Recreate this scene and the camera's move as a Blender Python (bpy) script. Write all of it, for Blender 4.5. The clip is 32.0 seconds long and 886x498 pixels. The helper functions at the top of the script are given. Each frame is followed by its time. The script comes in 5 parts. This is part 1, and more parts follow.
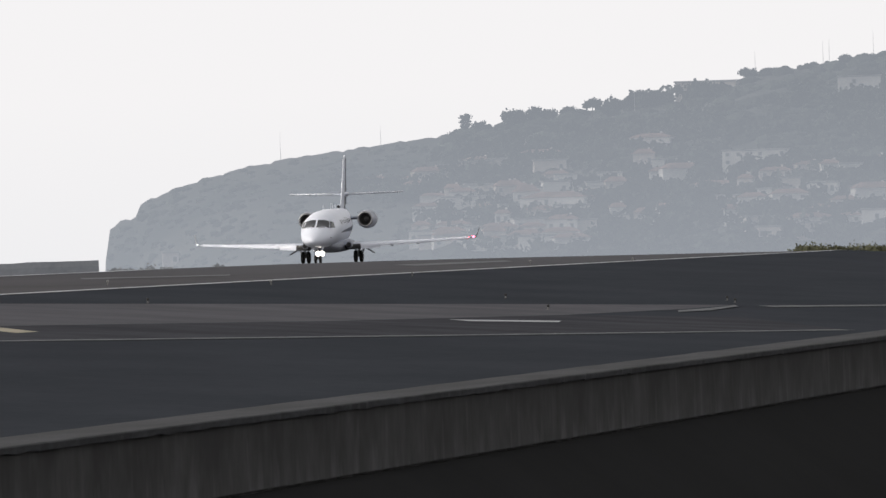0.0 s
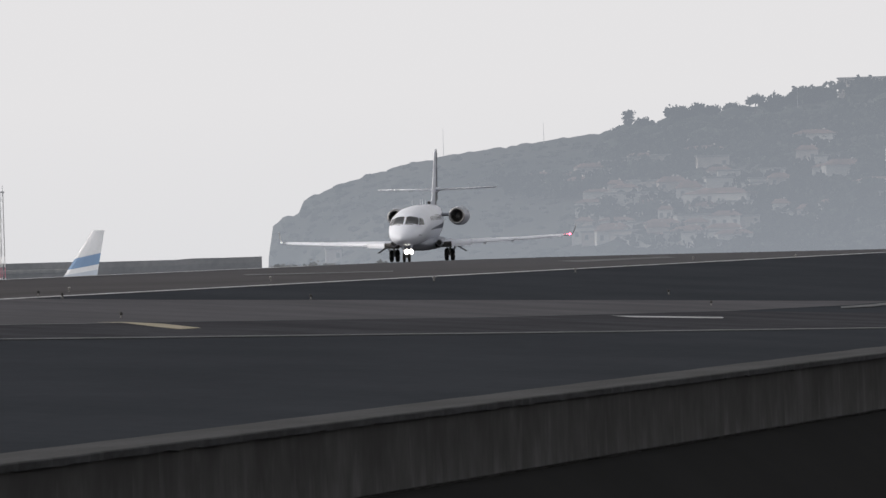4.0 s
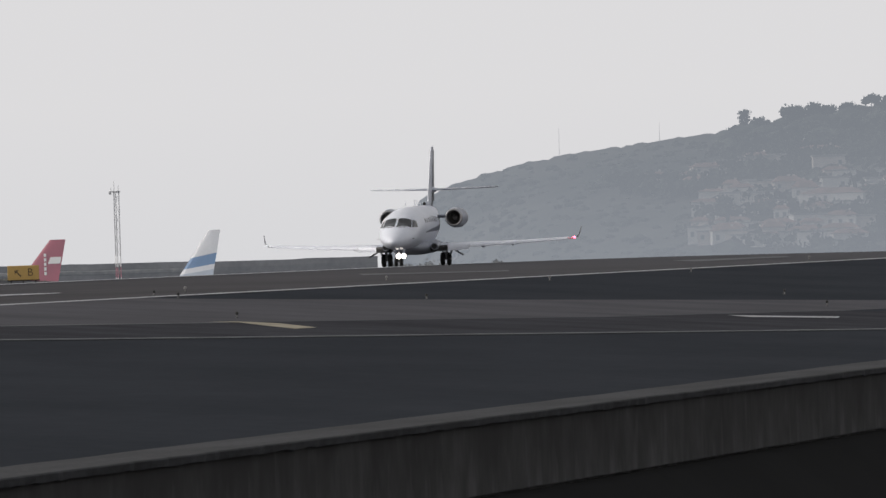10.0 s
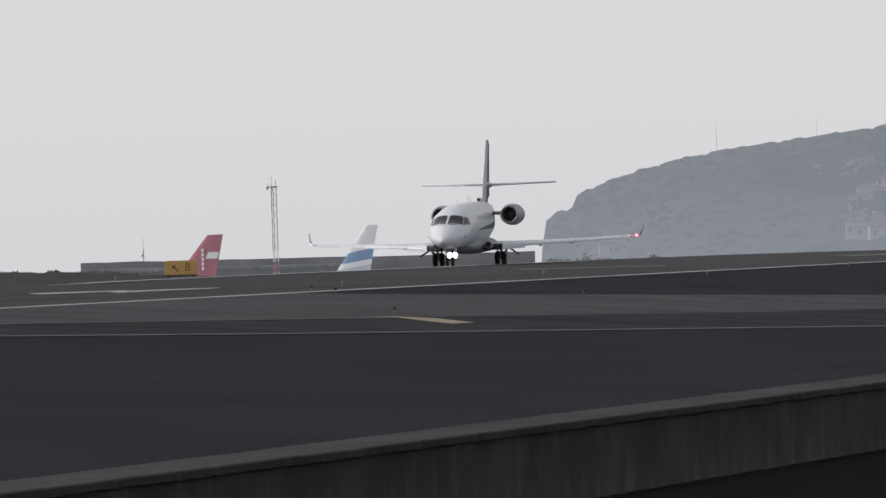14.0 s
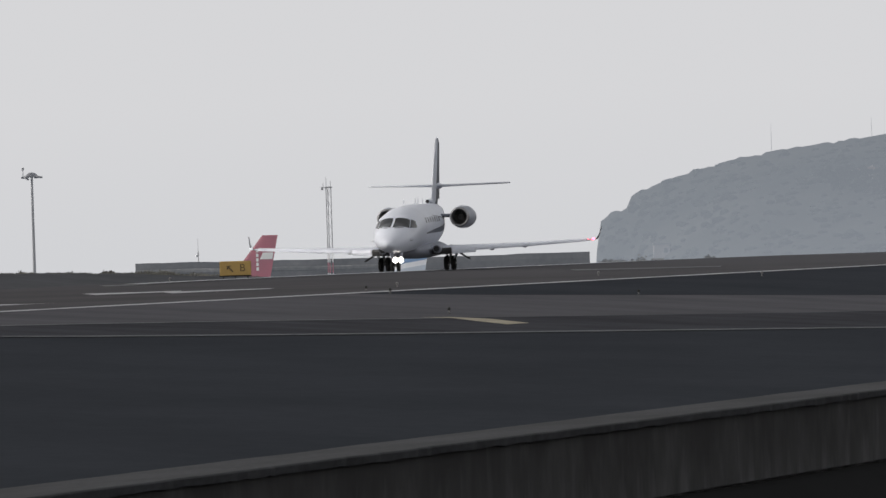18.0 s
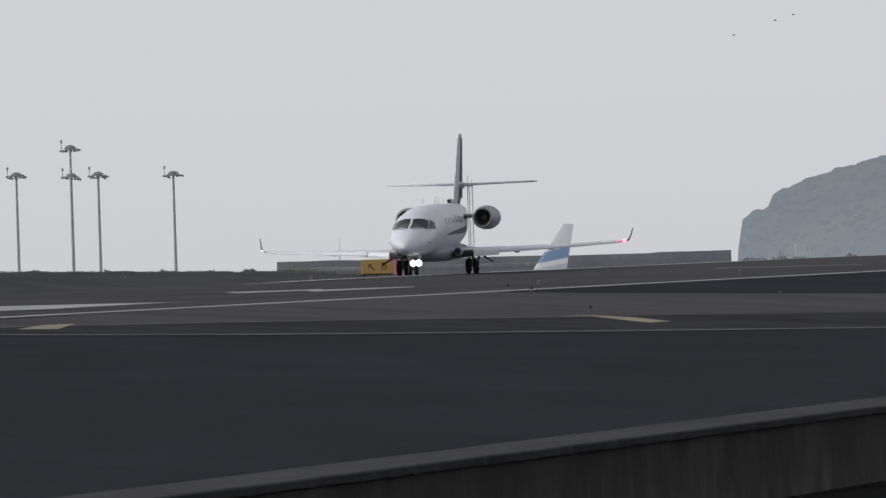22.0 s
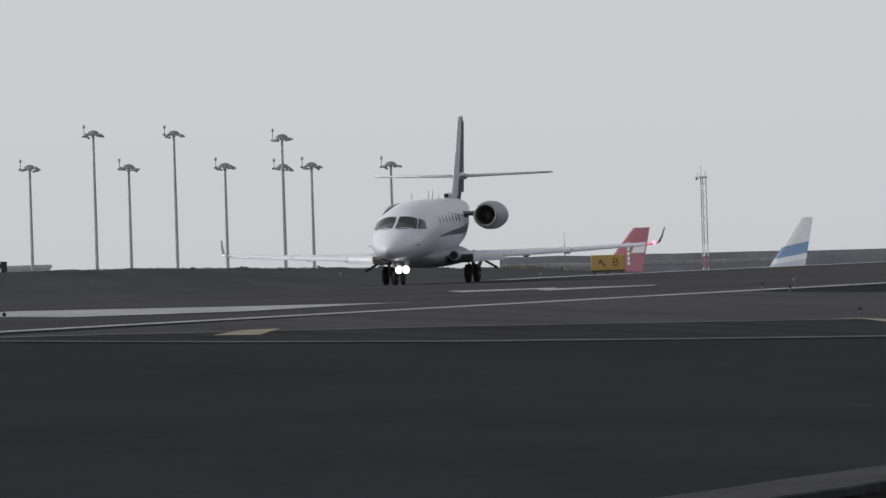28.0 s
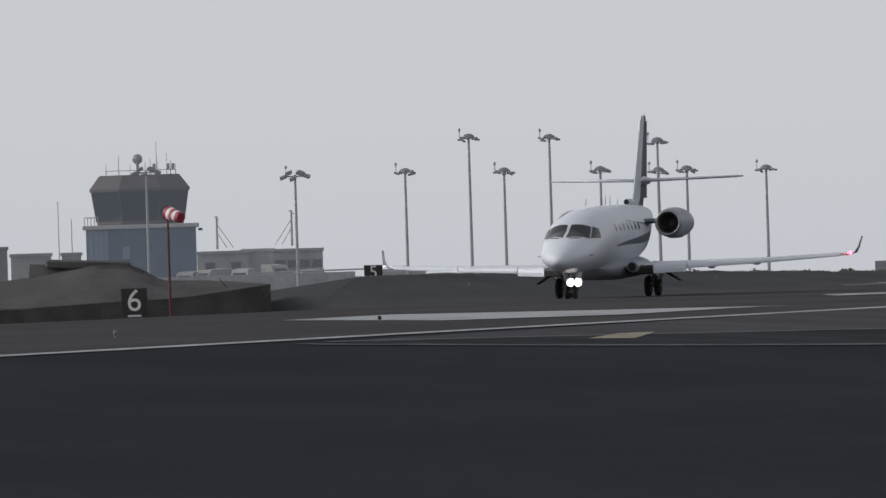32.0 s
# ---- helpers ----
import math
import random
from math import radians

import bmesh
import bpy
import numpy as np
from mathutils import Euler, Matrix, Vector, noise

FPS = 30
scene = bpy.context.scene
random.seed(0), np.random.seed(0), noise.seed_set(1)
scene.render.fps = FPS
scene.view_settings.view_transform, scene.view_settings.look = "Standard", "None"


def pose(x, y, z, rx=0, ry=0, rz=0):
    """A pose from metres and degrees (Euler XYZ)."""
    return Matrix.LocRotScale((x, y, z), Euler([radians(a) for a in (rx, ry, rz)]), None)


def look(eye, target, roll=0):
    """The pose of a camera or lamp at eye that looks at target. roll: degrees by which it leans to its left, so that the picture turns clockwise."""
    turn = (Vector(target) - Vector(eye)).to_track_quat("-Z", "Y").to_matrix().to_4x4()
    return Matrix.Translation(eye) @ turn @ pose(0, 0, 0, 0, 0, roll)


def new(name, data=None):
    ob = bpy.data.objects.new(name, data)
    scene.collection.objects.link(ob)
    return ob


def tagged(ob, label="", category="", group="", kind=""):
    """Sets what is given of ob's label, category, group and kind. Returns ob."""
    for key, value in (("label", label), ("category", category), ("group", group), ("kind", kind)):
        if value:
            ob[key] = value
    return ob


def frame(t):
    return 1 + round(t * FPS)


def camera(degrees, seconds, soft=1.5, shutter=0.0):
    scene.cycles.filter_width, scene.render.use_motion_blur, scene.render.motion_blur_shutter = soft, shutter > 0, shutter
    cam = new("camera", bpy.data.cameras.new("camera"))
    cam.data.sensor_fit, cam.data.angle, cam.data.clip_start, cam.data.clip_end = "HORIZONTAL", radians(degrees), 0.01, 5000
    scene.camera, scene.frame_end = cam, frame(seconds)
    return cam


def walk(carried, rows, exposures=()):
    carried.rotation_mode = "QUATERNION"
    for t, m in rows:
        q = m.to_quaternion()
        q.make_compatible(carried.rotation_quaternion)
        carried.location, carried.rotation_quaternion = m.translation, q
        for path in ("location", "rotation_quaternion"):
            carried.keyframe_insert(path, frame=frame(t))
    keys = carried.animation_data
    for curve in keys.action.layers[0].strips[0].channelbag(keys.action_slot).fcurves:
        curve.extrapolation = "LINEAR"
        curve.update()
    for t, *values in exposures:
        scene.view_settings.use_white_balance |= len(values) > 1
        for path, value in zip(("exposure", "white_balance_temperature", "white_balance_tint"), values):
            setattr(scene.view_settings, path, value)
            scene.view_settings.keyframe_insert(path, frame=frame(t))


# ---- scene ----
cam = camera(3.208, 32.0, soft=1.5)
# seconds, place, tilt and turn of the panning camera
ROWS = [
    (0, 0.000, 0.000, 1.500, 89.9464, 5.8984), (0.5, 0.000, 0.000, 1.500, 89.9624, 5.9251), (1, 0.000, 0.000, 1.500, 89.9541, 6.0219),
    (1.5, 0.000, 0.000, 1.500, 89.9473, 6.0872), (2, 0.000, 0.000, 1.500, 89.9486, 6.2808), (2.5, 0.000, 0.000, 1.500, 89.9580, 6.3957),
    (3, 0.000, 0.000, 1.500, 89.9633, 6.4651), (3.5, 0.000, 0.000, 1.500, 89.9541, 6.4686), (5.5, 0.000, 0.000, 1.500, 89.9541, 6.6527),
    (6, 0.000, 0.000, 1.500, 89.9663, 6.7222), (6.5, 0.000, 0.000, 1.500, 89.9712, 6.7889), (7, 0.000, 0.000, 1.500, 89.9718, 6.8127),
    (7.5, 0.000, 0.000, 1.500, 89.9723, 6.8234), (8, 0.000, 0.000, 1.500, 89.9741, 6.8041), (8.5, 0.000, 0.000, 1.500, 89.9683, 6.8154),
    (9, 0.000, 0.000, 1.500, 89.9649, 6.8222), (9.5, 0.000, 0.000, 1.500, 89.9608, 6.8677), (10, 0.000, 0.000, 1.500, 89.9618, 6.9086),
    (10.5, 0.000, 0.000, 1.500, 89.9560, 7.0026), (11, 0.000, 0.000, 1.500, 89.9567, 7.2038), (11.5, 0.000, 0.000, 1.500, 89.9617, 7.3042),
    (12, 0.000, 0.000, 1.500, 89.9621, 7.3202), (12.5, 0.000, 0.000, 1.500, 89.9620, 7.3261), (13, 0.000, 0.000, 1.500, 89.9552, 7.3851),
    (13.5, 0.000, 0.000, 1.500, 89.9666, 7.4514), (14, 0.000, 0.000, 1.500, 89.9611, 7.4788), (14.5, 0.000, 0.000, 1.500, 89.9675, 7.5100),
    (16.5, 0.000, 0.000, 1.500, 89.9729, 7.5399), (17, 0.000, 0.000, 1.500, 89.9763, 7.5752), (17.5, 0.000, 0.000, 1.500, 89.9760, 7.6168),
    (18, 0.000, 0.000, 1.500, 89.9691, 7.6770), (18.5, 0.000, 0.000, 1.500, 89.9733, 7.7283), (19, 0.000, 0.000, 1.500, 89.9716, 7.8007),
    (19.5, 0.000, 0.000, 1.500, 89.9721, 7.8467), (20, 0.000, 0.000, 1.500, 89.9708, 7.8798), (20.5, 0.000, 0.000, 1.500, 89.9706, 7.9092),
    (21, 0.000, 0.000, 1.500, 89.9706, 7.9805), (21.5, 0.000, 0.000, 1.500, 89.9750, 8.0696), (22, 0.000, 0.000, 1.500, 89.9788, 8.1895),
    (22.5, 0.000, 0.000, 1.500, 89.9770, 8.3459), (23, 0.000, 0.000, 1.500, 89.9990, 8.4421), (23.5, 0.000, 0.000, 1.500, 89.9989, 8.4884),
    (24, 0.000, 0.000, 1.500, 89.9933, 8.5489), (24.5, 0.000, 0.000, 1.500, 89.9965, 8.6740), (25, 0.000, 0.000, 1.500, 89.9982, 8.7881),
    (25.5, -0.000, 0.000, 1.500, 90.0034, 8.8855), (25.6, -0.000, 0.000, 1.500, 90.0031, 8.8994), (25.7, -0.000, 0.000, 1.500, 90.0028, 8.9133),
    (25.8, -0.000, 0.000, 1.500, 90.0025, 8.9272), (25.9, -0.000, 0.000, 1.500, 90.0022, 8.9411), (26, -0.000, 0.000, 1.500, 90.0019, 8.9550),
    (26.1, -0.000, 0.000, 1.500, 90.0016, 8.9640), (26.2, -0.000, 0.000, 1.500, 90.0013, 8.9730), (26.3, -0.000, 0.000, 1.500, 90.0010, 8.9820),
    (26.4, -0.039, 0.238, 1.500, 90.0001, 8.9910), (26.5, -0.347, 2.144, 1.499, 89.9993, 9.0000), (26.6, -0.926, 5.719, 1.497, 89.9984, 9.0030),
    (26.7, -1.544, 9.531, 1.496, 89.9976, 9.0060), (26.8, -2.161, 13.343, 1.494, 89.9967, 9.0090), (26.9, -2.779, 17.156, 1.492, 89.9959, 9.0120),
    (27, -3.396, 20.968, 1.491, 89.9950, 9.0150), (27.1, -4.014, 24.781, 1.489, 89.9940, 9.0116), (27.2, -4.631, 28.593, 1.487, 89.9930, 9.0082),
    (27.3, -5.249, 32.406, 1.485, 89.9920, 9.0048), (27.4, -5.866, 36.218, 1.484, 89.9910, 9.0014), (27.5, -6.484, 40.030, 1.482, 89.9900, 8.9980),
    (27.6, -7.101, 43.843, 1.480, 89.9892, 8.9936), (27.7, -7.719, 47.655, 1.478, 89.9885, 8.9891), (27.8, -8.336, 51.468, 1.477, 89.9877, 8.9847),
    (27.9, -8.800, 54.327, 1.475, 89.9870, 8.9802), (28, -8.954, 55.280, 1.475, 89.9862, 8.9758), (28.5, -8.954, 55.280, 1.475, 89.9899, 8.9938),
    (29, -8.954, 55.280, 1.475, 90.0035, 9.0588), (29.5, -8.954, 55.280, 1.475, 90.0100, 9.1349), (30, -8.954, 55.280, 1.475, 90.0075, 9.1518),
    (30.5, -8.954, 55.280, 1.475, 90.0043, 9.1706), (31, -8.954, 55.280, 1.475, 90.0067, 9.3160), (31.5, -8.954, 55.280, 1.475, 90.0226, 9.7741),
    (32, -8.954, 55.280, 1.475, 90.0394, 10.3356),
]
EXPOSURES = [(0, 0.49, 6870, 11), (1.5, 0.43, 6860, 11), (3, 0.32, 6840, 11), (6, 0.21, 6830, 11), (13, 0.12, 6780, 11), (20, 0.03, 6700, 10), (25, -0.07, 6640, 10), (30.5, -0.11, 6600, 10), (32, -0.13, 6480, 10)]
walk(cam, [(t, pose(x, y, z, rx, 1.75, rz)) for t, x, y, z, rx, rz in ROWS], EXPOSURES)

# world: a hazy overcast sky, its bright horizon haze carried on below the horizon
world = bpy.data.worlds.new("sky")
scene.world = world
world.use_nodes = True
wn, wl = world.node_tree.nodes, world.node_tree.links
wn.clear()
w_out = wn.new("ShaderNodeOutputWorld")
w_bg = wn.new("ShaderNodeBackground")
w_sky = wn.new("ShaderNodeTexSky")
w_sky.sky_type, w_sky.sun_disc = "NISHITA", False
w_sky.sun_elevation, w_sky.sun_rotation = radians(24), radians(255)
w_sky.air_density, w_sky.dust_density, w_sky.altitude = 1.0, 6.0, 60
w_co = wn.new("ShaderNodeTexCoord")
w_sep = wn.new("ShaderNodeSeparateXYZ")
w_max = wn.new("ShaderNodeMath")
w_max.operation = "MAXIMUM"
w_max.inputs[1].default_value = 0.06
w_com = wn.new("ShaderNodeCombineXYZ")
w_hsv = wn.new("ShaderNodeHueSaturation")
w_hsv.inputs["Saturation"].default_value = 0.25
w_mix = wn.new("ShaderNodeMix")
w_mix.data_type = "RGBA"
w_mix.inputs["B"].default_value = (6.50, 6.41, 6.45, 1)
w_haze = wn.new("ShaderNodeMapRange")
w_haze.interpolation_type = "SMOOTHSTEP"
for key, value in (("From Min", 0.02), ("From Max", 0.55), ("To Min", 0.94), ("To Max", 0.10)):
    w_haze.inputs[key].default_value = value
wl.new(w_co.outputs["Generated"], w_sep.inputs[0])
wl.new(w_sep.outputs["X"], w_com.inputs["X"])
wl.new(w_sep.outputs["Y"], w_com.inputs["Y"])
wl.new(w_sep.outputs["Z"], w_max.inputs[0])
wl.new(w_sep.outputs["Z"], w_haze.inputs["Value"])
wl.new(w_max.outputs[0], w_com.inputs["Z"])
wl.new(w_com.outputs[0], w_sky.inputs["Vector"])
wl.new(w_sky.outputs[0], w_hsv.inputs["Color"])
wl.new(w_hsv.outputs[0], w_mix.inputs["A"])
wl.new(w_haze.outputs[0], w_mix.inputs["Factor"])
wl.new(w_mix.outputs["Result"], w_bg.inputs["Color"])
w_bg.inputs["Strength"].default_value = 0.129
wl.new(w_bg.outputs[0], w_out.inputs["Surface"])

sun = new("sun", bpy.data.lights.new("sun", "SUN"))
sun.data.energy, sun.data.angle, sun.data.color = 0.42, radians(16), (1.0, 0.97, 0.93)
sun.matrix_basis = look((0, 0, 0), (0.88, 0.24, -0.40))


# ---- helpers of this scene ----
EYE, LEAN = 1.5, 0.03054     # eye height over the runway's crown, and the camera's lean in radians


def at(bearing, d, z=0.0):
    """A place by its bearing from the runway's direction, to the left in milliradians, and its distance from the standpoint."""
    a = bearing / 1000
    return Vector((-d * math.sin(a), d * math.cos(a), z))


def sight(bearing, dip, d):
    """A place by bearing and dip, in milliradians of the leaning camera, and distance."""
    return at(bearing + LEAN * dip, d, EYE - d * (dip - LEAN * bearing) / 1000)


def crown(x, y):
    """Height of the platform: from its wall up to the runway's crown, and down again behind it."""
    pts = [(-44, -2.54), (-77, -0.268), (-100, -0.03), (-106, 0.0), (-112, -0.05), (-134, -0.80)]
    if x > -44:
        return -2.54
    z = -0.80
    for (a, za), (b, zb) in zip(pts, pts[1:]):
        if b <= x <= a:
            z = za + (zb - za) * (a - x) / (a - b)
    z -= max(0.0, y - 990) * 0.006
    sag = -0.08 * min(1.0, max(0.0, (700 - y) / 60)) - 0.07 * min(1.0, max(0.0, (y - 935) / 50))
    return z + sag * min(1.0, max(0.0, (-80 - x) / 22))


def flat(bearing, dip):
    """The place on the platform that lies at that bearing and dip."""
    lo, hi = 60.0, 1300.0
    d = lo
    while d < hi:
        p = sight(bearing, dip, d)
        if p.z <= crown(p.x, p.y):
            return Vector((p.x, p.y, crown(p.x, p.y)))
        d += 0.4
    return sight(bearing, dip, hi)


def material(name, color, rough=0.7, metal=0.0, vary=0.12, scale=1.0, bump=0.0, second=None, stretch=(1, 1, 1), spec=0.5, fine=12.0):
    """A painted or natural surface: colour with stains at one scale and grain at a finer one, in metres."""
    m = bpy.data.materials.new(name)
    m.use_nodes = True
    n, l = m.node_tree.nodes, m.node_tree.links
    b = n["Principled BSDF"]
    co = n.new("ShaderNodeTexCoord")
    mp = n.new("ShaderNodeMapping")
    mp.inputs["Scale"].default_value = stretch
    big, small = n.new("ShaderNodeTexNoise"), n.new("ShaderNodeTexNoise")
    big.inputs["Scale"].default_value, big.inputs["Detail"].default_value = 1 / scale, 4
    small.inputs["Scale"].default_value, small.inputs["Detail"].default_value = fine / scale, 3
    l.new(co.outputs["Object"], mp.inputs[0])
    l.new(mp.outputs[0], big.inputs["Vector"])
    l.new(mp.outputs[0], small.inputs["Vector"])
    c2 = second or tuple(c * (1 - 2.2 * vary) for c in color)
    ramp = n.new("ShaderNodeValToRGB")
    ramp.color_ramp.elements[0].position, ramp.color_ramp.elements[1].position = 0.36, 0.64
    ramp.color_ramp.elements[0].color = (*c2, 1)
    ramp.color_ramp.elements[1].color = (*color, 1)
    l.new(big.outputs["Fac"], ramp.inputs[0])
    mix = n.new("ShaderNodeMix")
    mix.data_type, mix.blend_type = "RGBA", "MULTIPLY"
    mix.inputs["Factor"].default_value = min(1.0, vary * 3)
    l.new(ramp.outputs[0], mix.inputs["A"])
    l.new(small.outputs["Fac"], mix.inputs["B"])
    l.new(mix.outputs["Result"], b.inputs["Base Color"])
    b.inputs["Roughness"].default_value, b.inputs["Metallic"].default_value = rough, metal
    b.inputs["Specular IOR Level"].default_value = spec
    if bump:
        bp = n.new("ShaderNodeBump")
        bp.inputs["Strength"].default_value, bp.inputs["Distance"].default_value = 0.6, bump
        l.new(small.outputs["Fac"], bp.inputs["Height"])
        l.new(bp.outputs[0], b.inputs["Normal"])
    return m


def glow(name, color, strength):
    m = bpy.data.materials.new(name)
    m.use_nodes = True
    b = m.node_tree.nodes["Principled BSDF"]
    b.inputs["Base Color"].default_value = (*color, 1)
    b.inputs["Emission Color"].default_value = (*color, 1)
    b.inputs["Emission Strength"].default_value = strength
    return m


def part(name, bm, mat, parent=None, label="", smooth=False, m=None):
    """Links a bmesh as one mesh object, under a thing or a part if one is given."""
    me = bpy.data.meshes.new(name)
    bmesh.ops.recalc_face_normals(bm, faces=bm.faces)
    bm.to_mesh(me)
    bm.free()
    if smooth:
        me.shade_smooth()
    me.materials.append(mat)
    ob = new(name, me)
    if parent is not None:
        ob.parent = parent
    if m is not None:
        ob.matrix_basis = m
    if label:
        ob["label"] = label
    return ob


def thing(name, m, label, category, group="", kind=""):
    ob = new(name)
    ob.empty_display_size = 0.3
    ob.matrix_basis = m
    return tagged(ob, label, category, group, kind)


def box(sx, sy, sz, c=(0, 0, 0), bevel=0.0, bm=None, turn=None):
    """A box of that size about c, with bevelled edges; joined to bm if one is given."""
    own = bmesh.new()
    bmesh.ops.create_cube(own, size=1.0)
    bmesh.ops.scale(own, vec=(sx, sy, sz), verts=own.verts)
    if bevel:
        bmesh.ops.bevel(own, geom=list(own.edges), offset=bevel, segments=2, affect="EDGES", profile=0.5)
    if turn is not None:
        bmesh.ops.transform(own, matrix=turn.to_4x4(), verts=own.verts)
    bmesh.ops.translate(own, vec=c, verts=own.verts)
    return join(bm, own)


def join(bm, own):
    if bm is None:
        return own
    me = bpy.data.meshes.new("joined")
    own.to_mesh(me)
    own.free()
    bm.from_mesh(me)
    bpy.data.meshes.remove(me)
    return bm


def tube(p, q, r0, r1=None, seg=10, bm=None):
    """A round bar from p to q, tapering from r0 to r1."""
    p, q = Vector(p), Vector(q)
    own = bmesh.new()
    bmesh.ops.create_cone(own, cap_ends=True, segments=seg, radius1=r0, radius2=r0 if r1 is None else r1, depth=(q - p).length)
    m = Matrix.Translation((p + q) / 2) @ (q - p).to_track_quat("Z", "Y").to_matrix().to_4x4()
    bmesh.ops.transform(own, matrix=m, verts=own.verts)
    return join(bm, own)


def rings(sections, bm=None, close=True, caps=True):
    """A skin over rings of points."""
    own = bmesh.new()
    vs = [[own.verts.new(p) for p in s] for s in sections]
    n = len(vs[0])
    for a, b in zip(vs, vs[1:]):
        for i in range(n if close else n - 1):
            j = (i + 1) % n
            own.faces.new((a[i], a[j], b[j], b[i]))
    if caps:
        own.faces.new(vs[0])
        own.faces.new(vs[-1])
    bmesh.ops.remove_doubles(own, verts=own.verts, dist=1e-5)
    return join(bm, own)


def lathe(profile, axis="Y", seg=24, c=(0, 0, 0), caps=False):
    """A turned shape: profile of (along, radius)."""
    secs = []
    for a, r in profile:
        ring = []
        for i in range(seg):
            t = 2 * math.pi * i / seg
            u, v = r * math.cos(t), r * math.sin(t)
            ring.append(Vector(c) + (Vector((u, a, v)) if axis == "Y" else Vector((u, v, a)) if axis == "Z" else Vector((a, u, v))))
        secs.append(ring)
    return rings(secs, caps=caps)


def sheet(points, z=None, thick=0.0):
    """A flat piece from its outline, with thickness downwards if any."""
    bm = bmesh.new()
    f = bm.faces.new([bm.verts.new((p[0], p[1], p[2] if z is None else z)) for p in points])
    bmesh.ops.triangulate(bm, faces=[f])
    if thick:
        r = bmesh.ops.extrude_face_region(bm, geom=list(bm.faces))
        bmesh.ops.translate(bm, vec=(0, 0, -thick), verts=[v for v in r["geom"] if isinstance(v, bmesh.types.BMVert)])
    return bm


def ball(r, c=(0, 0, 0), sub=2, bm=None, squash=(1, 1, 1)):
    own = bmesh.new()
    bmesh.ops.create_icosphere(own, subdivisions=sub, radius=r)
    bmesh.ops.scale(own, vec=squash, verts=own.verts)
    bmesh.ops.translate(own, vec=c, verts=own.verts)
    return join(bm, own)


# ---- materials ----
ASPHALT = material("runway_asphalt", (0.099, 0.098, 0.105), 1.0, vary=0.07, scale=9, bump=0.004, spec=0.0, stretch=(1, 0.25, 1))
ASPHALT_DARK = material("shoulder_asphalt", (0.0475, 0.0530, 0.0628), 1.0, vary=0.06, scale=7, bump=0.01, spec=0.0, stretch=(1, 0.3, 1))
ASPHALT_FRESH = material("fresh_asphalt", (0.073, 0.076, 0.087), 1.0, vary=0.12, scale=6, bump=0.01, spec=0.0)
ASPHALT_BROWN = material("worn_asphalt", (0.116, 0.1175, 0.131), 1.0, vary=0.08, scale=8, bump=0.01, spec=0.0)
PAINT_WHITE = material("white_marking", (0.535, 0.562, 0.60), 0.7, vary=0.15, scale=3, second=(0.35, 0.365, 0.39), spec=0.3)
PAINT_FAINT = material("worn_white_marking", (0.155, 0.165, 0.182), 0.8, vary=0.2, scale=3, second=(0.105, 0.112, 0.124), spec=0.2)
PAINT_YELLOW = material("yellow_marking", (0.40, 0.36, 0.26), 0.7, vary=0.15, scale=1.5, spec=0.3)
BANK = material("bank_surface", (0.106, 0.111, 0.121), 1.0, vary=0.08, scale=5, bump=0.02, spec=0.0, stretch=(1, 0.4, 1))
COPING = material("coping_concrete", (0.054, 0.058, 0.067), 0.9, vary=0.25, scale=1.6, second=(0.029, 0.0315, 0.037), bump=0.02, stretch=(1, 0.15, 1), spec=0.2)
EARTH = material("dark_scrub", (0.031, 0.0315, 0.032), 1.0, vary=0.03, scale=9, spec=0.0)
EMBANK = material("embankment", (0.145, 0.14, 0.145), 0.95, vary=0.2, scale=5, bump=0.05, spec=0.1)
WHITE = material("white_aircraft_paint", (0.76, 0.80, 0.89), 0.40, vary=0.03, scale=2.5, spec=0.5)
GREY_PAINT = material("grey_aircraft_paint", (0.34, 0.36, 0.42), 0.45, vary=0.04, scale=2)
PALE_EDGE = material("pale_leading_edge", (0.72, 0.76, 0.84), 0.5, vary=0.05, scale=1.2, spec=0.4)
WINGLET = material("grey_winglet_paint", (0.62, 0.635, 0.66), 0.5, vary=0.05, scale=1, spec=0.4)
NACELLE = material("nacelle_paint", (0.42, 0.45, 0.52), 0.5, vary=0.06, scale=1.2, spec=0.4)
FIN_PAINT = material("fin_paint", (0.095, 0.105, 0.135), 0.55, vary=0.06, scale=2, spec=0.3)
BLUE_STRIPE = material("blue_grey_stripe", (0.10, 0.115, 0.155), 0.45, vary=0.05, scale=2)
METAL = material("bare_metal", (0.45, 0.45, 0.46), 0.48, metal=1.0, vary=0.06, scale=0.4)
GALV = material("galvanised_steel", (0.36, 0.36, 0.37), 0.6, metal=0.15, vary=0.1, scale=1.5)
INLET = material("inlet_grey", (0.14, 0.14, 0.145), 0.5, metal=0.2, vary=0.1, scale=0.3)
FAN = material("fan_blades", (0.16, 0.155, 0.15), 0.5, vary=0.05, scale=0.3)
LAMP_HEAD = material("lamp_head_grey", (0.17, 0.17, 0.185), 0.6, vary=0.1, scale=0.5)
DARK = material("dark_metal", (0.03, 0.03, 0.032), 0.5, metal=0.4, vary=0.1, scale=0.3)
RUBBER = material("tyre_rubber", (0.018, 0.018, 0.018), 0.85, vary=0.1, scale=0.3)
GLASS = material("dark_glazing", (0.012, 0.014, 0.017), 0.08, vary=0.05, scale=1, spec=0.6)
LAMP_ON = glow("landing_light", (1.0, 0.95, 0.90), 5)
RED_ON = glow("red_nav_light", (1.0, 0.05, 0.10), 14)
GREEN_ON = glow("white_nav_light", (0.9, 0.95, 1.0), 0.5)
RED = material("red_tail_paint", (0.38, 0.040, 0.080), 0.4, vary=0.05, scale=2)
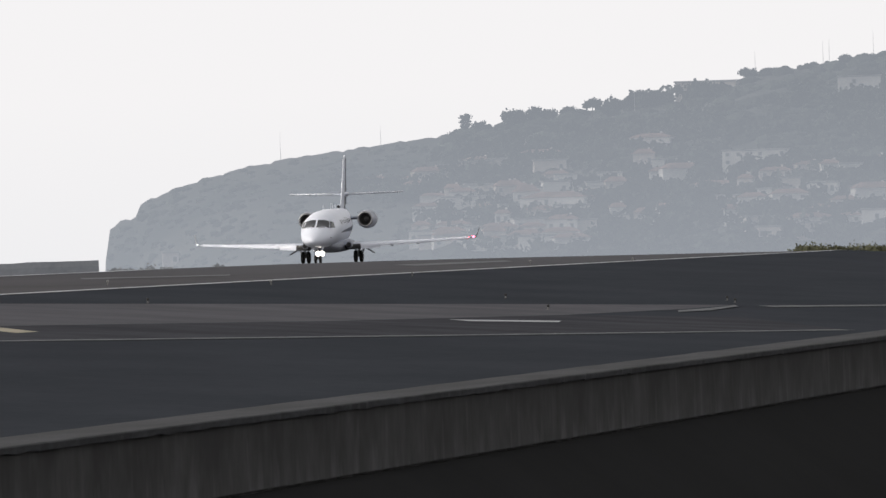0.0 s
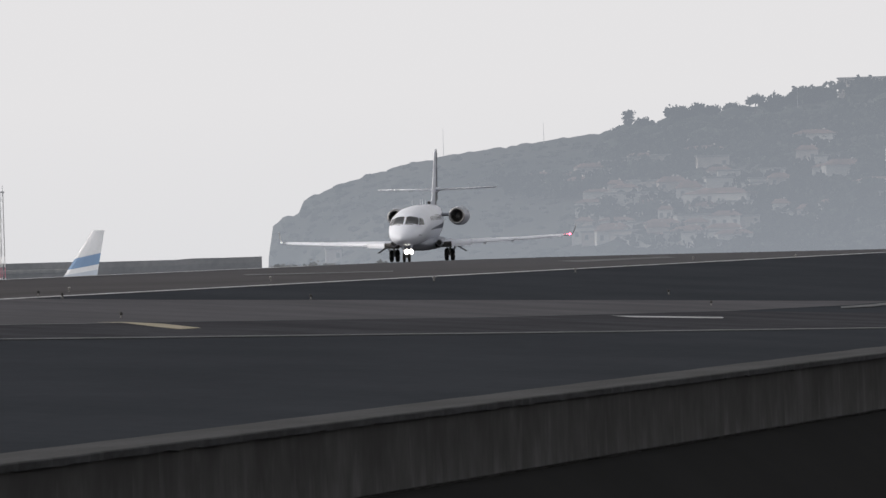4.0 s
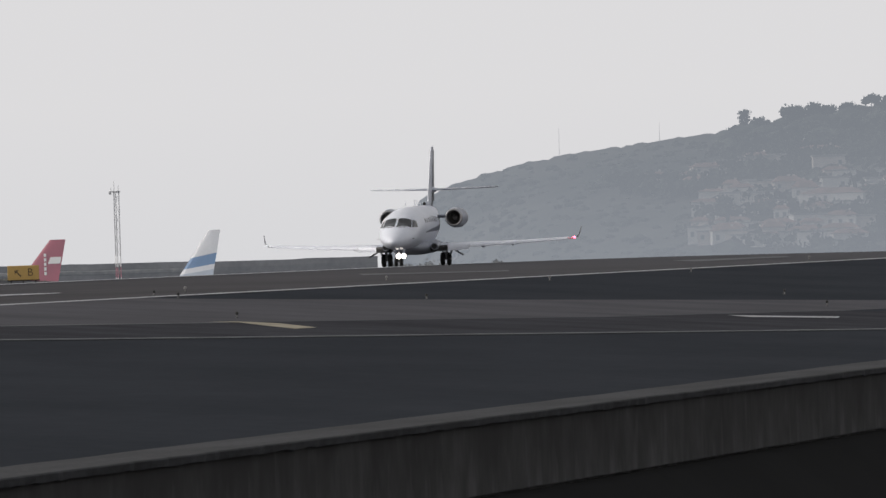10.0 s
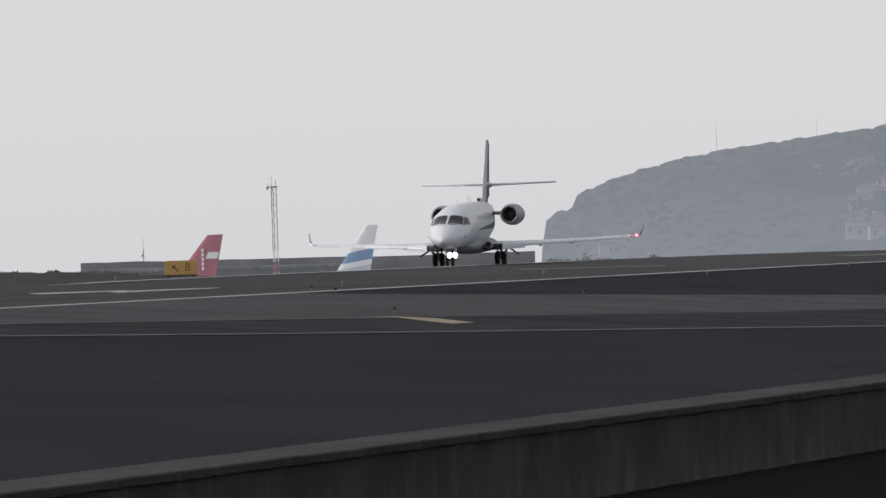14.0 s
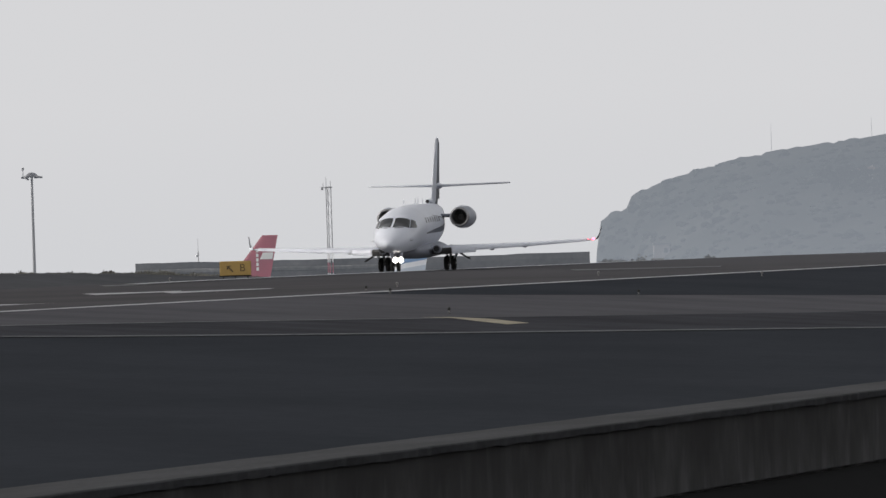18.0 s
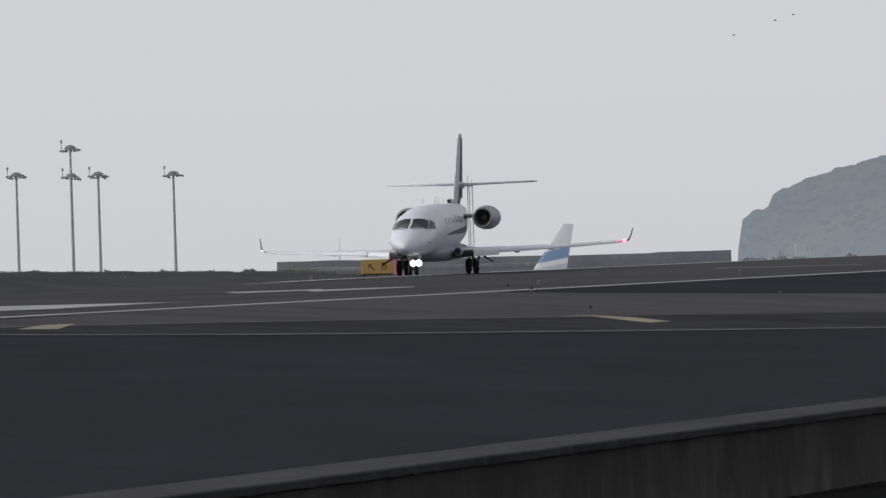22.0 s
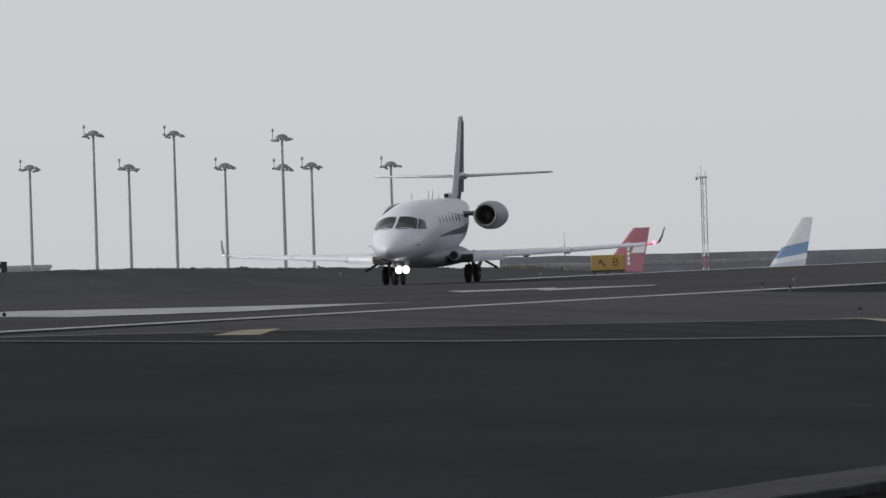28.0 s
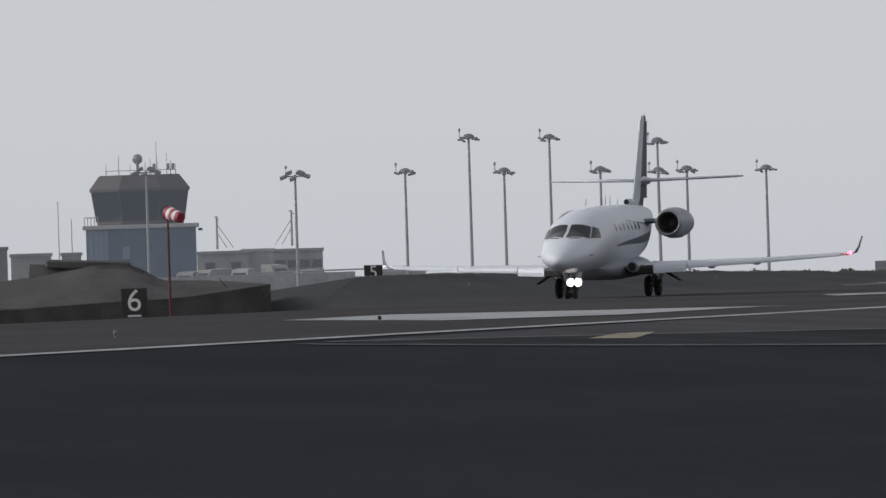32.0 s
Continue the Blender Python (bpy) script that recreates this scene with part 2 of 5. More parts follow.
TAIL_WHITE = material("white_tail_paint", (0.82, 0.85, 0.90), 0.4, vary=0.04, scale=2)
TAIL_BLUE = material("blue_tail_paint", (0.12, 0.27, 0.52), 0.4, vary=0.05, scale=2)
TAIL_SKY = material("pale_blue_tail_paint", (0.52, 0.60, 0.70), 0.4, vary=0.05, scale=2)
YELLOW = material("yellow_sign", (0.52, 0.345, 0.11), 0.5, vary=0.06, scale=1)
BLACK = material("black_sign", (0.026, 0.026, 0.028), 0.6, vary=0.1, scale=1)
# black lettering lightened and browned, haze put into its colour
SIGN_INK = material("hazed_black_sign_paint", (0.15, 0.10, 0.045), 0.6, vary=0.1, scale=0.5)
SIGN_WHITE = material("sign_white", (0.75, 0.75, 0.75), 0.6, vary=0.03, scale=1)



def sheen_ramp(m, y0, y1, depth):
    """Blends the asphalt to one grey with distance; sky sheen put into its colour."""
    n, l = m.node_tree.nodes, m.node_tree.links
    b = n["Principled BSDF"]
    src = b.inputs["Base Color"].links[0].from_socket
    co, sep, rng, mix = n.new("ShaderNodeTexCoord"), n.new("ShaderNodeSeparateXYZ"), n.new("ShaderNodeMapRange"), n.new("ShaderNodeMix")
    mix.data_type = "RGBA"
    mix.inputs["B"].default_value = (0.093, 0.0945, 0.104, 1)
    for key, value in (("From Min", y0), ("From Max", y1), ("To Min", 0.0), ("To Max", depth)):
        rng.inputs[key].default_value = value
    l.new(co.outputs["Object"], sep.inputs[0])
    l.new(sep.outputs["Y"], rng.inputs["Value"])
    l.new(rng.outputs[0], mix.inputs["Factor"])
    l.new(src, mix.inputs["A"])
    l.new(mix.outputs["Result"], b.inputs["Base Color"])


sheen_ramp(ASPHALT, 600, 900, 0.9)


def stained_wall(name, base, dark, pale, top, low):
    """Weathered concrete: blotches, dark runs of grime from its upper edge and pale streaks of lime, each with its own length."""
    m = material(name, base, 0.95, vary=0.10, scale=2.2, second=tuple(c * 0.72 for c in base), bump=0.01, spec=0.1, fine=6)
    n, l = m.node_tree.nodes, m.node_tree.links
    b = n["Principled BSDF"]
    src = b.inputs["Base Color"].links[0].from_socket
    co, sep = n.new("ShaderNodeTexCoord"), n.new("ShaderNodeSeparateXYZ")
    l.new(co.outputs["Object"], sep.inputs[0])
    for k, (scale, seed, colour, lo, hi, most) in enumerate(((0.16, 3.0, dark, 0.38, 0.64, 0.85), (0.75, 9.0, dark, 0.46, 0.70, 0.5), (0.45, 21.0, pale, 0.52, 0.72, 0.42))):
        com, tex, run, mul, ramp, mix = n.new("ShaderNodeCombineXYZ"), n.new("ShaderNodeTexNoise"), n.new("ShaderNodeMapRange"), n.new("ShaderNodeMath"), n.new("ShaderNodeMapRange"), n.new("ShaderNodeMix")
        sc = n.new("ShaderNodeVectorMath")
        sc.operation = "MULTIPLY"
        sc.inputs[1].default_value = (1.0, scale, 0.28)
        l.new(sep.outputs["Y"], com.inputs["Y"])
        l.new(sep.outputs["Z"], com.inputs["Z"])
        com.inputs["X"].default_value = seed
        l.new(com.outputs[0], sc.inputs[0])
        tex.inputs["Scale"].default_value, tex.inputs["Detail"].default_value, tex.inputs["Roughness"].default_value = 1.0, 3, 0.6
        l.new(sc.outputs[0], tex.inputs["Vector"])
        # runs start at the upper edge and thin out downwards; lime gathers below
        for key, value in (("From Min", low), ("From Max", top), ("To Min", 0.75 if k < 2 else 1.1), ("To Max", 1.15 if k < 2 else 0.8)):
            run.inputs[key].default_value = value
        l.new(sep.outputs["Z"], run.inputs["Value"])
        mul.operation = "MULTIPLY"
        l.new(tex.outputs["Fac"], mul.inputs[0])
        l.new(run.outputs[0], mul.inputs[1])
        for key, value in (("From Min", lo), ("From Max", hi), ("To Min", 0.0), ("To Max", most)):
            ramp.inputs[key].default_value = value
        l.new(mul.outputs[0], ramp.inputs["Value"])
        mix.data_type = "RGBA"
        mix.inputs["B"].default_value = (*colour, 1)
        l.new(ramp.outputs[0], mix.inputs["Factor"])
        l.new(src, mix.inputs["A"])
        src = mix.outputs["Result"]
    l.new(src, b.inputs["Base Color"])
    return m


CONCRETE = stained_wall("stained_concrete", (0.078, 0.079, 0.081), (0.032, 0.032, 0.033), (0.135, 0.136, 0.140), -2.7, -4.27)

# ---- large structure ----
# the land: slopes from the standpoint down to the foot of the platform, and falls to the sea beyond it
def land(x, y):
    a = min(1.0, max(0.0, (x + 29) / 26))
    z = -12.3 + 12.05 * a * a * (3 - 2 * a)
    if -52 < x < -29:
        z += 8.6 * min(1.0, (-29 - x) / 12.0)
    if x > 30:
        z += min(40, (x - 30) * 0.15)
    far = max(0.0, -330 - x, y - 1500, -y - 400)
    z -= min(54, far * 0.12)
    return z + (0.5 * noise.noise((x * 0.11, y * 0.05, 0)) - 0.4) * (0.0 if -58 < x < -17 else min(1.0, max(0.1, abs(x + 2) / 12))) - (0.65 if -58 < x < -17 else 0)


def build_land():
    xs = [-4800, -3800, -2800, -2000, -1300, -900, -600, -400, -330, -280, -220, -180, -150, -110, -70, -58, -53, -50] + list(range(-47, 14, 3)) + [20, 30, 60, 100, 200, 400, 900, 2000, 4800]
    ys = [-4800, -2500, -1200, -600, -300, -100, -40] + list(range(0, 640, 20)) + [700, 800, 900, 1000, 1200, 1500, 1700, 2000, 2500, 3200, 4000, 4800]
    bm = bmesh.new()
    g = [[bm.verts.new((x, y, land(x, y))) for y in ys] for x in xs]
    for i in range(len(xs) - 1):
        for j in range(len(ys) - 1):
            bm.faces.new((g[i][j], g[i + 1][j], g[i + 1][j + 1], g[i][j + 1]))
    tagged(part("ground", bm, EARTH, smooth=True), "dark scrub-covered ground falling away to the sea", "ground", kind="structure")


build_land()

# the platform: dark near apron, level up to its wall; the runway rises a little to its middle
XW = -44.0      # inner edge of the coping
XA = -77.0      # near edge of the runway
XF = -134.0     # far edge of the runway


def bank(y):
    """Height of the dark bank behind the runway."""
    return float(np.interp(y, [600, 772, 784, 822, 892, 938, 970, 1000, 1040, 1300], [-0.75, -0.7, 0.84, 0.80, 0.40, 0.13, -0.28, -0.7, -2.5, -3.0]))


def grid(xs, ys, height, up=0.0):
    bm = bmesh.new()
    g = [[bm.verts.new((x, y, height(x, y) + up)) for x in xs] for y in ys]
    for a, b in zip(g, g[1:]):
        for i in range(len(a) - 1):
            bm.faces.new((a[i], a[i + 1], b[i + 1], b[i]))
    return bm


def far_side(x, y):
    if x >= XF - 0.01:
        return crown(x, y)
    b = bank(y)
    return float(np.interp(-x, [134, 140, 146, 152, 158, 170], [crown(XF, y), min(-0.33, b) * 0.5 + b * 0.3 - 0.25, b + 0.06 * math.sin(y * 0.31) * math.sin(y * 0.083), b - 0.8, -6, -9]))


YS = list(range(-120, 600, 40)) + list(range(600, 1000, 4)) + list(range(1000, 1320, 20))
tagged(part("runway_platform", grid([XW, -52, -60, -68, -77, -88.5, -100, -106, -112, -120, -134], YS, far_side), ASPHALT_DARK), "dark asphalt platform of the airfield", "platform", kind="structure")
tagged(part("ground_bank", grid([-134, -137, -140, -143, -146, -149, -152, -158, -170], YS, far_side), BANK), "low dark bank behind the runway", "bank", kind="structure")
tagged(part("runway", grid([XA, -84, -92, -100, -106, -112, -120, -127, XF], YS[10:], crown, 0.006), ASPHALT), "grey-brown worn asphalt runway", "runway", kind="structure")


def marking(name, outline, mat, up, label, category="road marking", group=""):
    """A painted or paved patch from bearings and dips, laid just above the surface."""
    pts = [flat(a, d) for a, d in outline]
    bm = sheet([(p.x, p.y, 0) for p in pts])
    for x in (-60, -77, -80, -100, -102, -106, -112):
        bmesh.ops.bisect_plane(bm, geom=list(bm.verts) + list(bm.edges) + list(bm.faces), plane_co=(x, 0, 0), plane_no=(1, 0, 0))
    for v in bm.verts:
        v.co.z = crown(v.co.x, v.co.y) + up
    return tagged(part(name, bm, mat), label, category, group, "structure")


# taxiway surface that branches off the runway, with the fresh strip in front of it
marking("taxiway", [(183.9, 10.0), (158, 8.46), (140.7, 7.5), (130.8, 7.55), (100, 7.57), (84.4, 7.62), (87, 7.85), (95, 8.25), (110, 8.65), (130.8, 8.96), (156.8, 9.39), (175, 9.8)], ASPHALT_BROWN, 0.010, "brownish worn asphalt of a joining taxiway", "taxiway")
marking("taxiway", [(183.9, 10.02), (175, 9.82), (156.8, 9.41), (130.8, 8.98), (110, 8.67), (95, 8.27), (84, 8.4), (77.3, 9.21), (100.8, 9.54), (130.8, 9.93), (156.8, 10.21), (175, 10.17)], ASPHALT_FRESH, 0.014, "dark freshly laid strip of asphalt", "taxiway")


def line(name, pts, width, mat, up, label):
    """A painted line along ground points, of that width in metres."""
    bm = bmesh.new()
    prev = None
    for i, p in enumerate(pts):
        d = (pts[min(i + 1, len(pts) - 1)] - pts[max(i - 1, 0)]).normalized()
        s = Vector((-d.y, d.x, 0)) * width / 2
        cur = [bm.verts.new((q.x, q.y, crown(q.x, q.y) + up)) for q in (p + s, p - s)]
        if prev:
            bm.faces.new((prev[0], prev[1], cur[1], cur[0]))
        prev = cur
    tagged(part(name, bm, mat), label, "road marking", "", "structure")


line("runway_edge_line", [Vector((XA - 0.4, y, 0)) for y in range(300, 1300, 15)], 0.9, PAINT_WHITE, 0.022, "white runway edge line, worn")
line("taxiway_edge_line", [flat(a, d) for a, d in ((185, 10.13), (170, 10.2), (156.8, 10.2), (143, 10.07), (130.8, 9.93), (115, 9.73), (100.8, 9.54), (88, 9.36), (77.3, 9.21))], 0.65, PAINT_FAINT, 0.022, "faded white edge line of the taxiway")
line("taxiway_edge_line", [flat(a, d) for a, d in ((183.9, 10.0), (175, 9.8), (165, 9.58), (156.8, 9.4), (145, 9.2), (134, 9.03))], 0.30, PAINT_FAINT, 0.022, "thin pale line along the fresh strip")
# aiming point and touchdown bars of the runway
marking("aiming_point_marking", [(187.1, 8.93), (181, 8.62), (170, 8.38), (158.4, 8.1), (160, 8.15), (168, 8.6), (178, 8.92)], PAINT_WHITE, 0.026, "large white aiming point block on the runway")
marking("touchdown_bar", [(156.7, 7.50), (153, 7.39), (150.3, 7.30), (150.6, 7.36), (153.5, 7.48), (155.8, 7.57)], PAINT_WHITE, 0.026, "white touchdown zone bar", group="touchdown bars")
marking("touchdown_bar", [(151.6, 7.40), (148, 7.26), (144.5, 7.14), (144.9, 7.20), (148, 7.34), (151, 7.48)], PAINT_WHITE, 0.030, "white touchdown zone bar", group="touchdown bars")
marking("touchdown_bar", [(155.6, 6.97), (152.5, 6.88), (152.6, 6.93), (155.2, 7.03)], PAINT_FAINT, 0.026, "worn white touchdown zone bar", group="touchdown bars")
marking("touchdown_bar", [(125.8, 5.95), (121, 5.84), (116.3, 5.72), (116.3, 5.78), (121, 5.91), (125.5, 6.02)], PAINT_FAINT, 0.026, "white touchdown zone bar", group="touchdown bars")
marking("touchdown_bar", [(106, 5.1), (99, 4.82), (98.4, 4.88), (104.5, 5.16)], PAINT_FAINT, 0.026, "worn white touchdown zone bar", group="touchdown bars")
line("runway_edge_line", [Vector((-105.3, y, 0)) for y in range(680, 866, 15)], 1.3, PAINT_WHITE, 0.05, "white far edge line of the runway")
# yellow and white bars on the fresh strip
marking("yellow_bar", [(135.3, 9.0), (133.4, 8.97), (130.8, 9.09), (128.4, 9.36), (129.8, 9.44), (131.8, 9.23), (133.4, 9.03)], PAINT_YELLOW, 0.028, "yellow arrow-shaped taxi marking")
marking("yellow_bar", [(169.7, 9.88), (168.1, 9.6), (166.0, 9.52), (167.1, 9.86)], PAINT_YELLOW, 0.028, "yellow taxi marking bar")
marking("white_bar", [(102.5, 8.58), (95.4, 8.66), (95.5, 8.74), (101, 8.68)], PAINT_WHITE, 0.028, "thin white bar painted on the taxiway")
marking("white_bar", [(88, 8.0), (86, 7.86), (84.4, 7.66), (84.2, 7.75), (86, 8.0), (88, 8.1)], PAINT_FAINT, 0.032, "curved white end of the taxiway marking")
marking("white_bar", [(83, 7.7), (74, 7.62), (74, 7.7), (82, 7.78)], PAINT_FAINT, 0.028, "faint white line on the shoulder")


# the platform's side wall: coping, face and drip joints
def build_wall():
    root = thing("wall_platform", Matrix(), "stained grey concrete side wall of the raised platform", "wall", kind="structure")
    rnd = random.Random(4)
    y, step = -100.0, 7.5
    while y < 1240:
        # coping slab with a chipped, slightly wavy front edge
        n = 8
        secs = []
        for i in range(n + 1):
            yy = y + (step - 0.004) * i / n
            chip = rnd.uniform(0, 0.05) if 0 < i < n and rnd.random() < 0.4 else 0.0
            front = 2.24 + 0.06 * noise.noise((yy * 0.22, 3.0, 0)) - chip
            top, low = -2.53 + 0.012 * noise.noise((yy * 0.12, 0, 9)), -2.69 + 0.03 * noise.noise((yy * 0.5, 5, 0)) - chip * 0.5
            secs.append([Vector((XW + 0.004, yy, top)), Vector((XW + front - 0.04, yy, top)), Vector((XW + front, yy, top - 0.03)), Vector((XW + front - 0.02, yy, low)), Vector((XW + 0.004, yy, low))])
        part("coping_slab", rings(secs), COPING, root, "pale weathered coping slab")
        part("wall_panel", box(0.69, step, 1.58, (XW + 1.755, y + step / 2, -3.48)), CONCRETE, root)
        y += step
    part("soffit_beam", box(0.62, 1340, 0.86, (XW + 1.63, 570, -4.70), 0.03), CONCRETE, root)


build_wall()

# ---- the taxiing business jet: nose to -Y, its left wing to +X, origin on the ground between the main wheels ----
STATIONS = [(-10.7, 1.25, 0.03, 0.03, 0.03), (-10.6, 1.26, 0.22, 0.17, 0.17), (-10.3, 1.31, 0.43, 0.32, 0.32), (-9.75, 1.39, 0.68, 0.48, 0.49), (-9.1, 1.48, 0.87, 0.63, 0.63),
            (-8.35, 1.57, 0.96, 0.76, 0.74), (-7.9, 1.64, 1.03, 0.91, 0.84), (-7.4, 1.79, 1.08, 0.96, 0.98), (-6.7, 1.96, 1.12, 0.96, 1.12), (-5.0, 2.09, 1.13, 1.03, 1.22), (-2.0, 2.15, 1.13, 1.07, 1.24),
            (1.0, 2.15, 1.10, 1.09, 1.23), (2.6, 2.16, 1.01, 1.09, 1.14), (4.2, 2.16, 0.86, 1.10, 0.90), (5.6, 2.30, 0.68, 0.97, 0.72), (7.0, 2.5, 0.48, 0.74, 0.48), (8.2, 2.66, 0.32, 0.50, 0.32), (9.1, 2.79, 0.18, 0.30, 0.20), (9.5, 2.86, 0.08, 0.12, 0.10)]


def station(y):
    for a, b in zip(STATIONS, STATIONS[1:]):
        if a[0] <= y <= b[0]:
            t = (y - a[0]) / (b[0] - a[0])
            return [p + (q - p) * t for p, q in zip(a, b)]
    return STATIONS[-1]


def skin(y, deg, out=0.0):
    """A place on the fuselage: along, and round from its top in degrees, to its left side."""
    _, zc, w, ht, hb = station(y)
    a = radians(deg)
    h = ht if math.cos(a) >= 0 else hb
    return Vector(((w + out) * math.sin(a), y, zc + (h + out) * math.cos(a)))


def patch(quad, out=0.012, nu=8, nv=8):
    """A piece of skin, from four corners (along, degrees) in order round it."""
    bm = bmesh.new()
    (y0, a0), (y1, a1), (y2, a2), (y3, a3) = quad
    g = []
    for i in range(nu + 1):
        u = i / nu
        g.append([bm.verts.new(skin((y0 * (1 - u) + y1 * u) * (1 - v) + (y3 * (1 - u) + y2 * u) * v, (a0 * (1 - u) + a1 * u) * (1 - v) + (a3 * (1 - u) + a2 * u) * v, out)) for v in [j / nv for j in range(nv + 1)]])
    for p, q in zip(g, g[1:]):
        for i in range(nv):
            bm.faces.new((p[i], p[i + 1], q[i + 1], q[i]))
    return bm


def foil(le, chord, thick, x, z, n=9):
    """A wing section at span x: points round it."""
    pts = []
    for i in range(n):
        t = i / (n - 1)
        pts.append(Vector((x, le + chord * t, z + thick * (1.6 * math.sqrt(t) * (1 - t) + 0.25 * t * (1 - t)))))
    for i in range(n - 2, 0, -1):
        t = i / (n - 1)
        pts.append(Vector((x, le + chord * t, z - thick * (0.9 * math.sqrt(t) * (1 - t) + 0.1 * t * (1 - t)))))
    return pts


WHEELS = []


def wheel(parent, name, c, r, w):
    """A wheel that turns on its axle, with tyre, rim and hub bolts."""
    ob = part(name, lathe([(-w * 0.32, r * 0.52), (-w * 0.38, r * 0.50), (-w * 0.38, r * 0.2), (-w * 0.2, r * 0.12), (w * 0.2, r * 0.12), (w * 0.38, r * 0.2), (w * 0.38, r * 0.5), (w * 0.32, r * 0.52)], axis="X", seg=20, caps=True), DARK, parent, "dark metal wheel", smooth=False, m=Matrix.Translation(c))
    part("tyre", lathe([(-w * 0.36, r * 0.52), (-w * 0.5, r * 0.66), (-w * 0.48, r * 0.86), (-w * 0.3, r * 0.97), (-w * 0.1, r), (w * 0.1, r), (w * 0.3, r * 0.97), (w * 0.48, r * 0.86), (w * 0.5, r * 0.66), (w * 0.36, r * 0.52), (-w * 0.36, r * 0.52)], axis="X", seg=28), RUBBER, ob, "black rubbery tyre", smooth=True)
    for k in range(6):
        a = k * math.pi / 3
        part("bolt", tube((-w * 0.4, 0.33 * r * math.cos(a), 0.33 * r * math.sin(a)), (w * 0.4, 0.33 * r * math.cos(a), 0.33 * r * math.sin(a)), 0.02, seg=6), DARK, ob)
    WHEELS.append((ob, Vector(c), r))
    return ob


def build_jet():
    jet = thing("business_jet", Matrix(), "white twin-engine business jet taxiing with its landing light on", "aeroplane")
    seg = 40
    body = part("fuselage", rings([[Vector((w * math.sin(2 * math.pi * i / seg), y, zc + (ht if math.cos(2 * math.pi * i / seg) >= 0 else hb) * math.cos(2 * math.pi * i / seg))) for i in range(seg)] for y, zc, w, ht, hb in STATIONS]), WHITE, jet, "glossy white fuselage", smooth=True)
    for s in (1, -1):
        # windscreen and side panes, with their frames
        for nm, q in (("windscreen_pane", [(-9.15, 4.5 * s), (-8.30, 52 * s), (-7.56, 41 * s), (-7.93, 4 * s)]), ("side_window_pane", [(-8.20, 56 * s), (-7.40, 73 * s), (-7.12, 57 * s), (-7.48, 45 * s)])):
            big = [(y + (-0.025 if k in (0, 1) else 0.025), a + (-1.0 * s if k in (0, 3) else 1.0 * s)) for k, (y, a) in enumerate(q)]
            part("window_frame", patch(big, 0.006), DARK, body, "thin dark window seal")
            part(nm, patch(q, 0.014), GLASS, body, "dark tinted glazing")
        # cabin windows
        for k in range(7):
            y = -4.35 + k * 0.84
            ring = [(y + 0.15 * math.cos(t), 73 * s + 8.5 * s * math.sin(t)) for t in [2 * math.pi * i / 14 for i in range(14)]]
            bm = bmesh.new()
            bm.faces.new([bm.verts.new(skin(p, a, 0.012)) for p, a in ring])
            part("cabin_window", bm, GLASS, body, "oval dark cabin window")
        # painted stripe that sweeps up to the tail
        part("stripe", patch([(-4.2, 108 * s), (5.6, 103 * s), (6.4, 80 * s), (-4.2, 105 * s)], 0.005, 24, 4), BLUE_STRIPE, body, "dark blue-grey swept cheatline")
        part("stripe", patch([(-1.5, 62 * s), (5.8, 78 * s), (5.8, 74 * s), (-1.5, 60.5 * s)], 0.005, 24, 2), BLUE_STRIPE, body, "thin blue-grey line above the windows")
        part("wiper", tube(skin(-9.22, 12 * s, 0.03), skin(-8.80, 36 * s, 0.03), 0.012, seg=6), DARK, body, "windscreen wiper")
        part("pitot_probe", tube(skin(-8.9, 95 * s, 0.0), skin(-8.9, 95 * s, 0.14) + Vector((0, -0.12, 0)), 0.018, 0.01, seg=6), METAL, body, "small metal probe")
    # entry door outline on the left side
    part("entry_door", patch([(-5.5, 62), (-4.75, 62), (-4.75, 118), (-5.5, 118)], 0.004), WHITE, body, "closed white entry door")
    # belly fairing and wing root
    # fairing greyer than the fuselage, shade under the body put into its colour
    part("belly_fairing", rings([[Vector((w * math.copysign(abs(math.cos(t)) ** 0.95, math.cos(t)), y, z + h * math.copysign(abs(math.sin(t)) ** 0.9, math.sin(t)))) for t in [2 * math.pi * i / 28 for i in range(28)]] for y, w, z, h in ((-4.4, 0.25, 1.00, 0.10), (-3.8, 0.70, 0.92, 0.24), (-2.6, 1.05, 0.90, 0.38), (-0.5, 1.30, 0.93, 0.42), (1.6, 1.36, 1.0, 0.44), (2.8, 1.0, 1.08, 0.34), (3.8, 0.3, 1.2, 0.12))]), GREY_PAINT, jet, "wing-body fairing, light grey for the shade under the body", smooth=True)
    # dorsal intake and blade aerials
    part("dorsal_intake", lathe([(4.4, 0.02), (4.42, 0.10), (4.6, 0.12), (5.2, 0.12), (6.0, 0.05)], c=(0, 0, 3.36), seg=18), PALE_EDGE, jet, smooth=True)
    part("intake_mouth", tube((0, 4.36, 3.36), (0, 4.44, 3.36), 0.095, seg=16), DARK, jet, "dark round intake")
    for y, h in ((-4.4, 0.20), (-0.2, 0.30), (0.8, 0.30), (2.4, 0.2)):
        part("blade_aerial", rings([[Vector((dx, y + dy, 3.24)) for dx, dy in ((0, -0.12), (0.02, 0), (0, 0.16), (-0.02, 0))], [Vector((dx, y + 0.1 + dy, 3.28 + h)) for dx, dy in ((0, -0.04), (0.012, 0), (0, 0.08), (-0.012, 0))]]), WHITE, jet, "white blade aerial")
    # swept fin with rudder
    def fin_sec(z, le, te, th):
        c = te - le
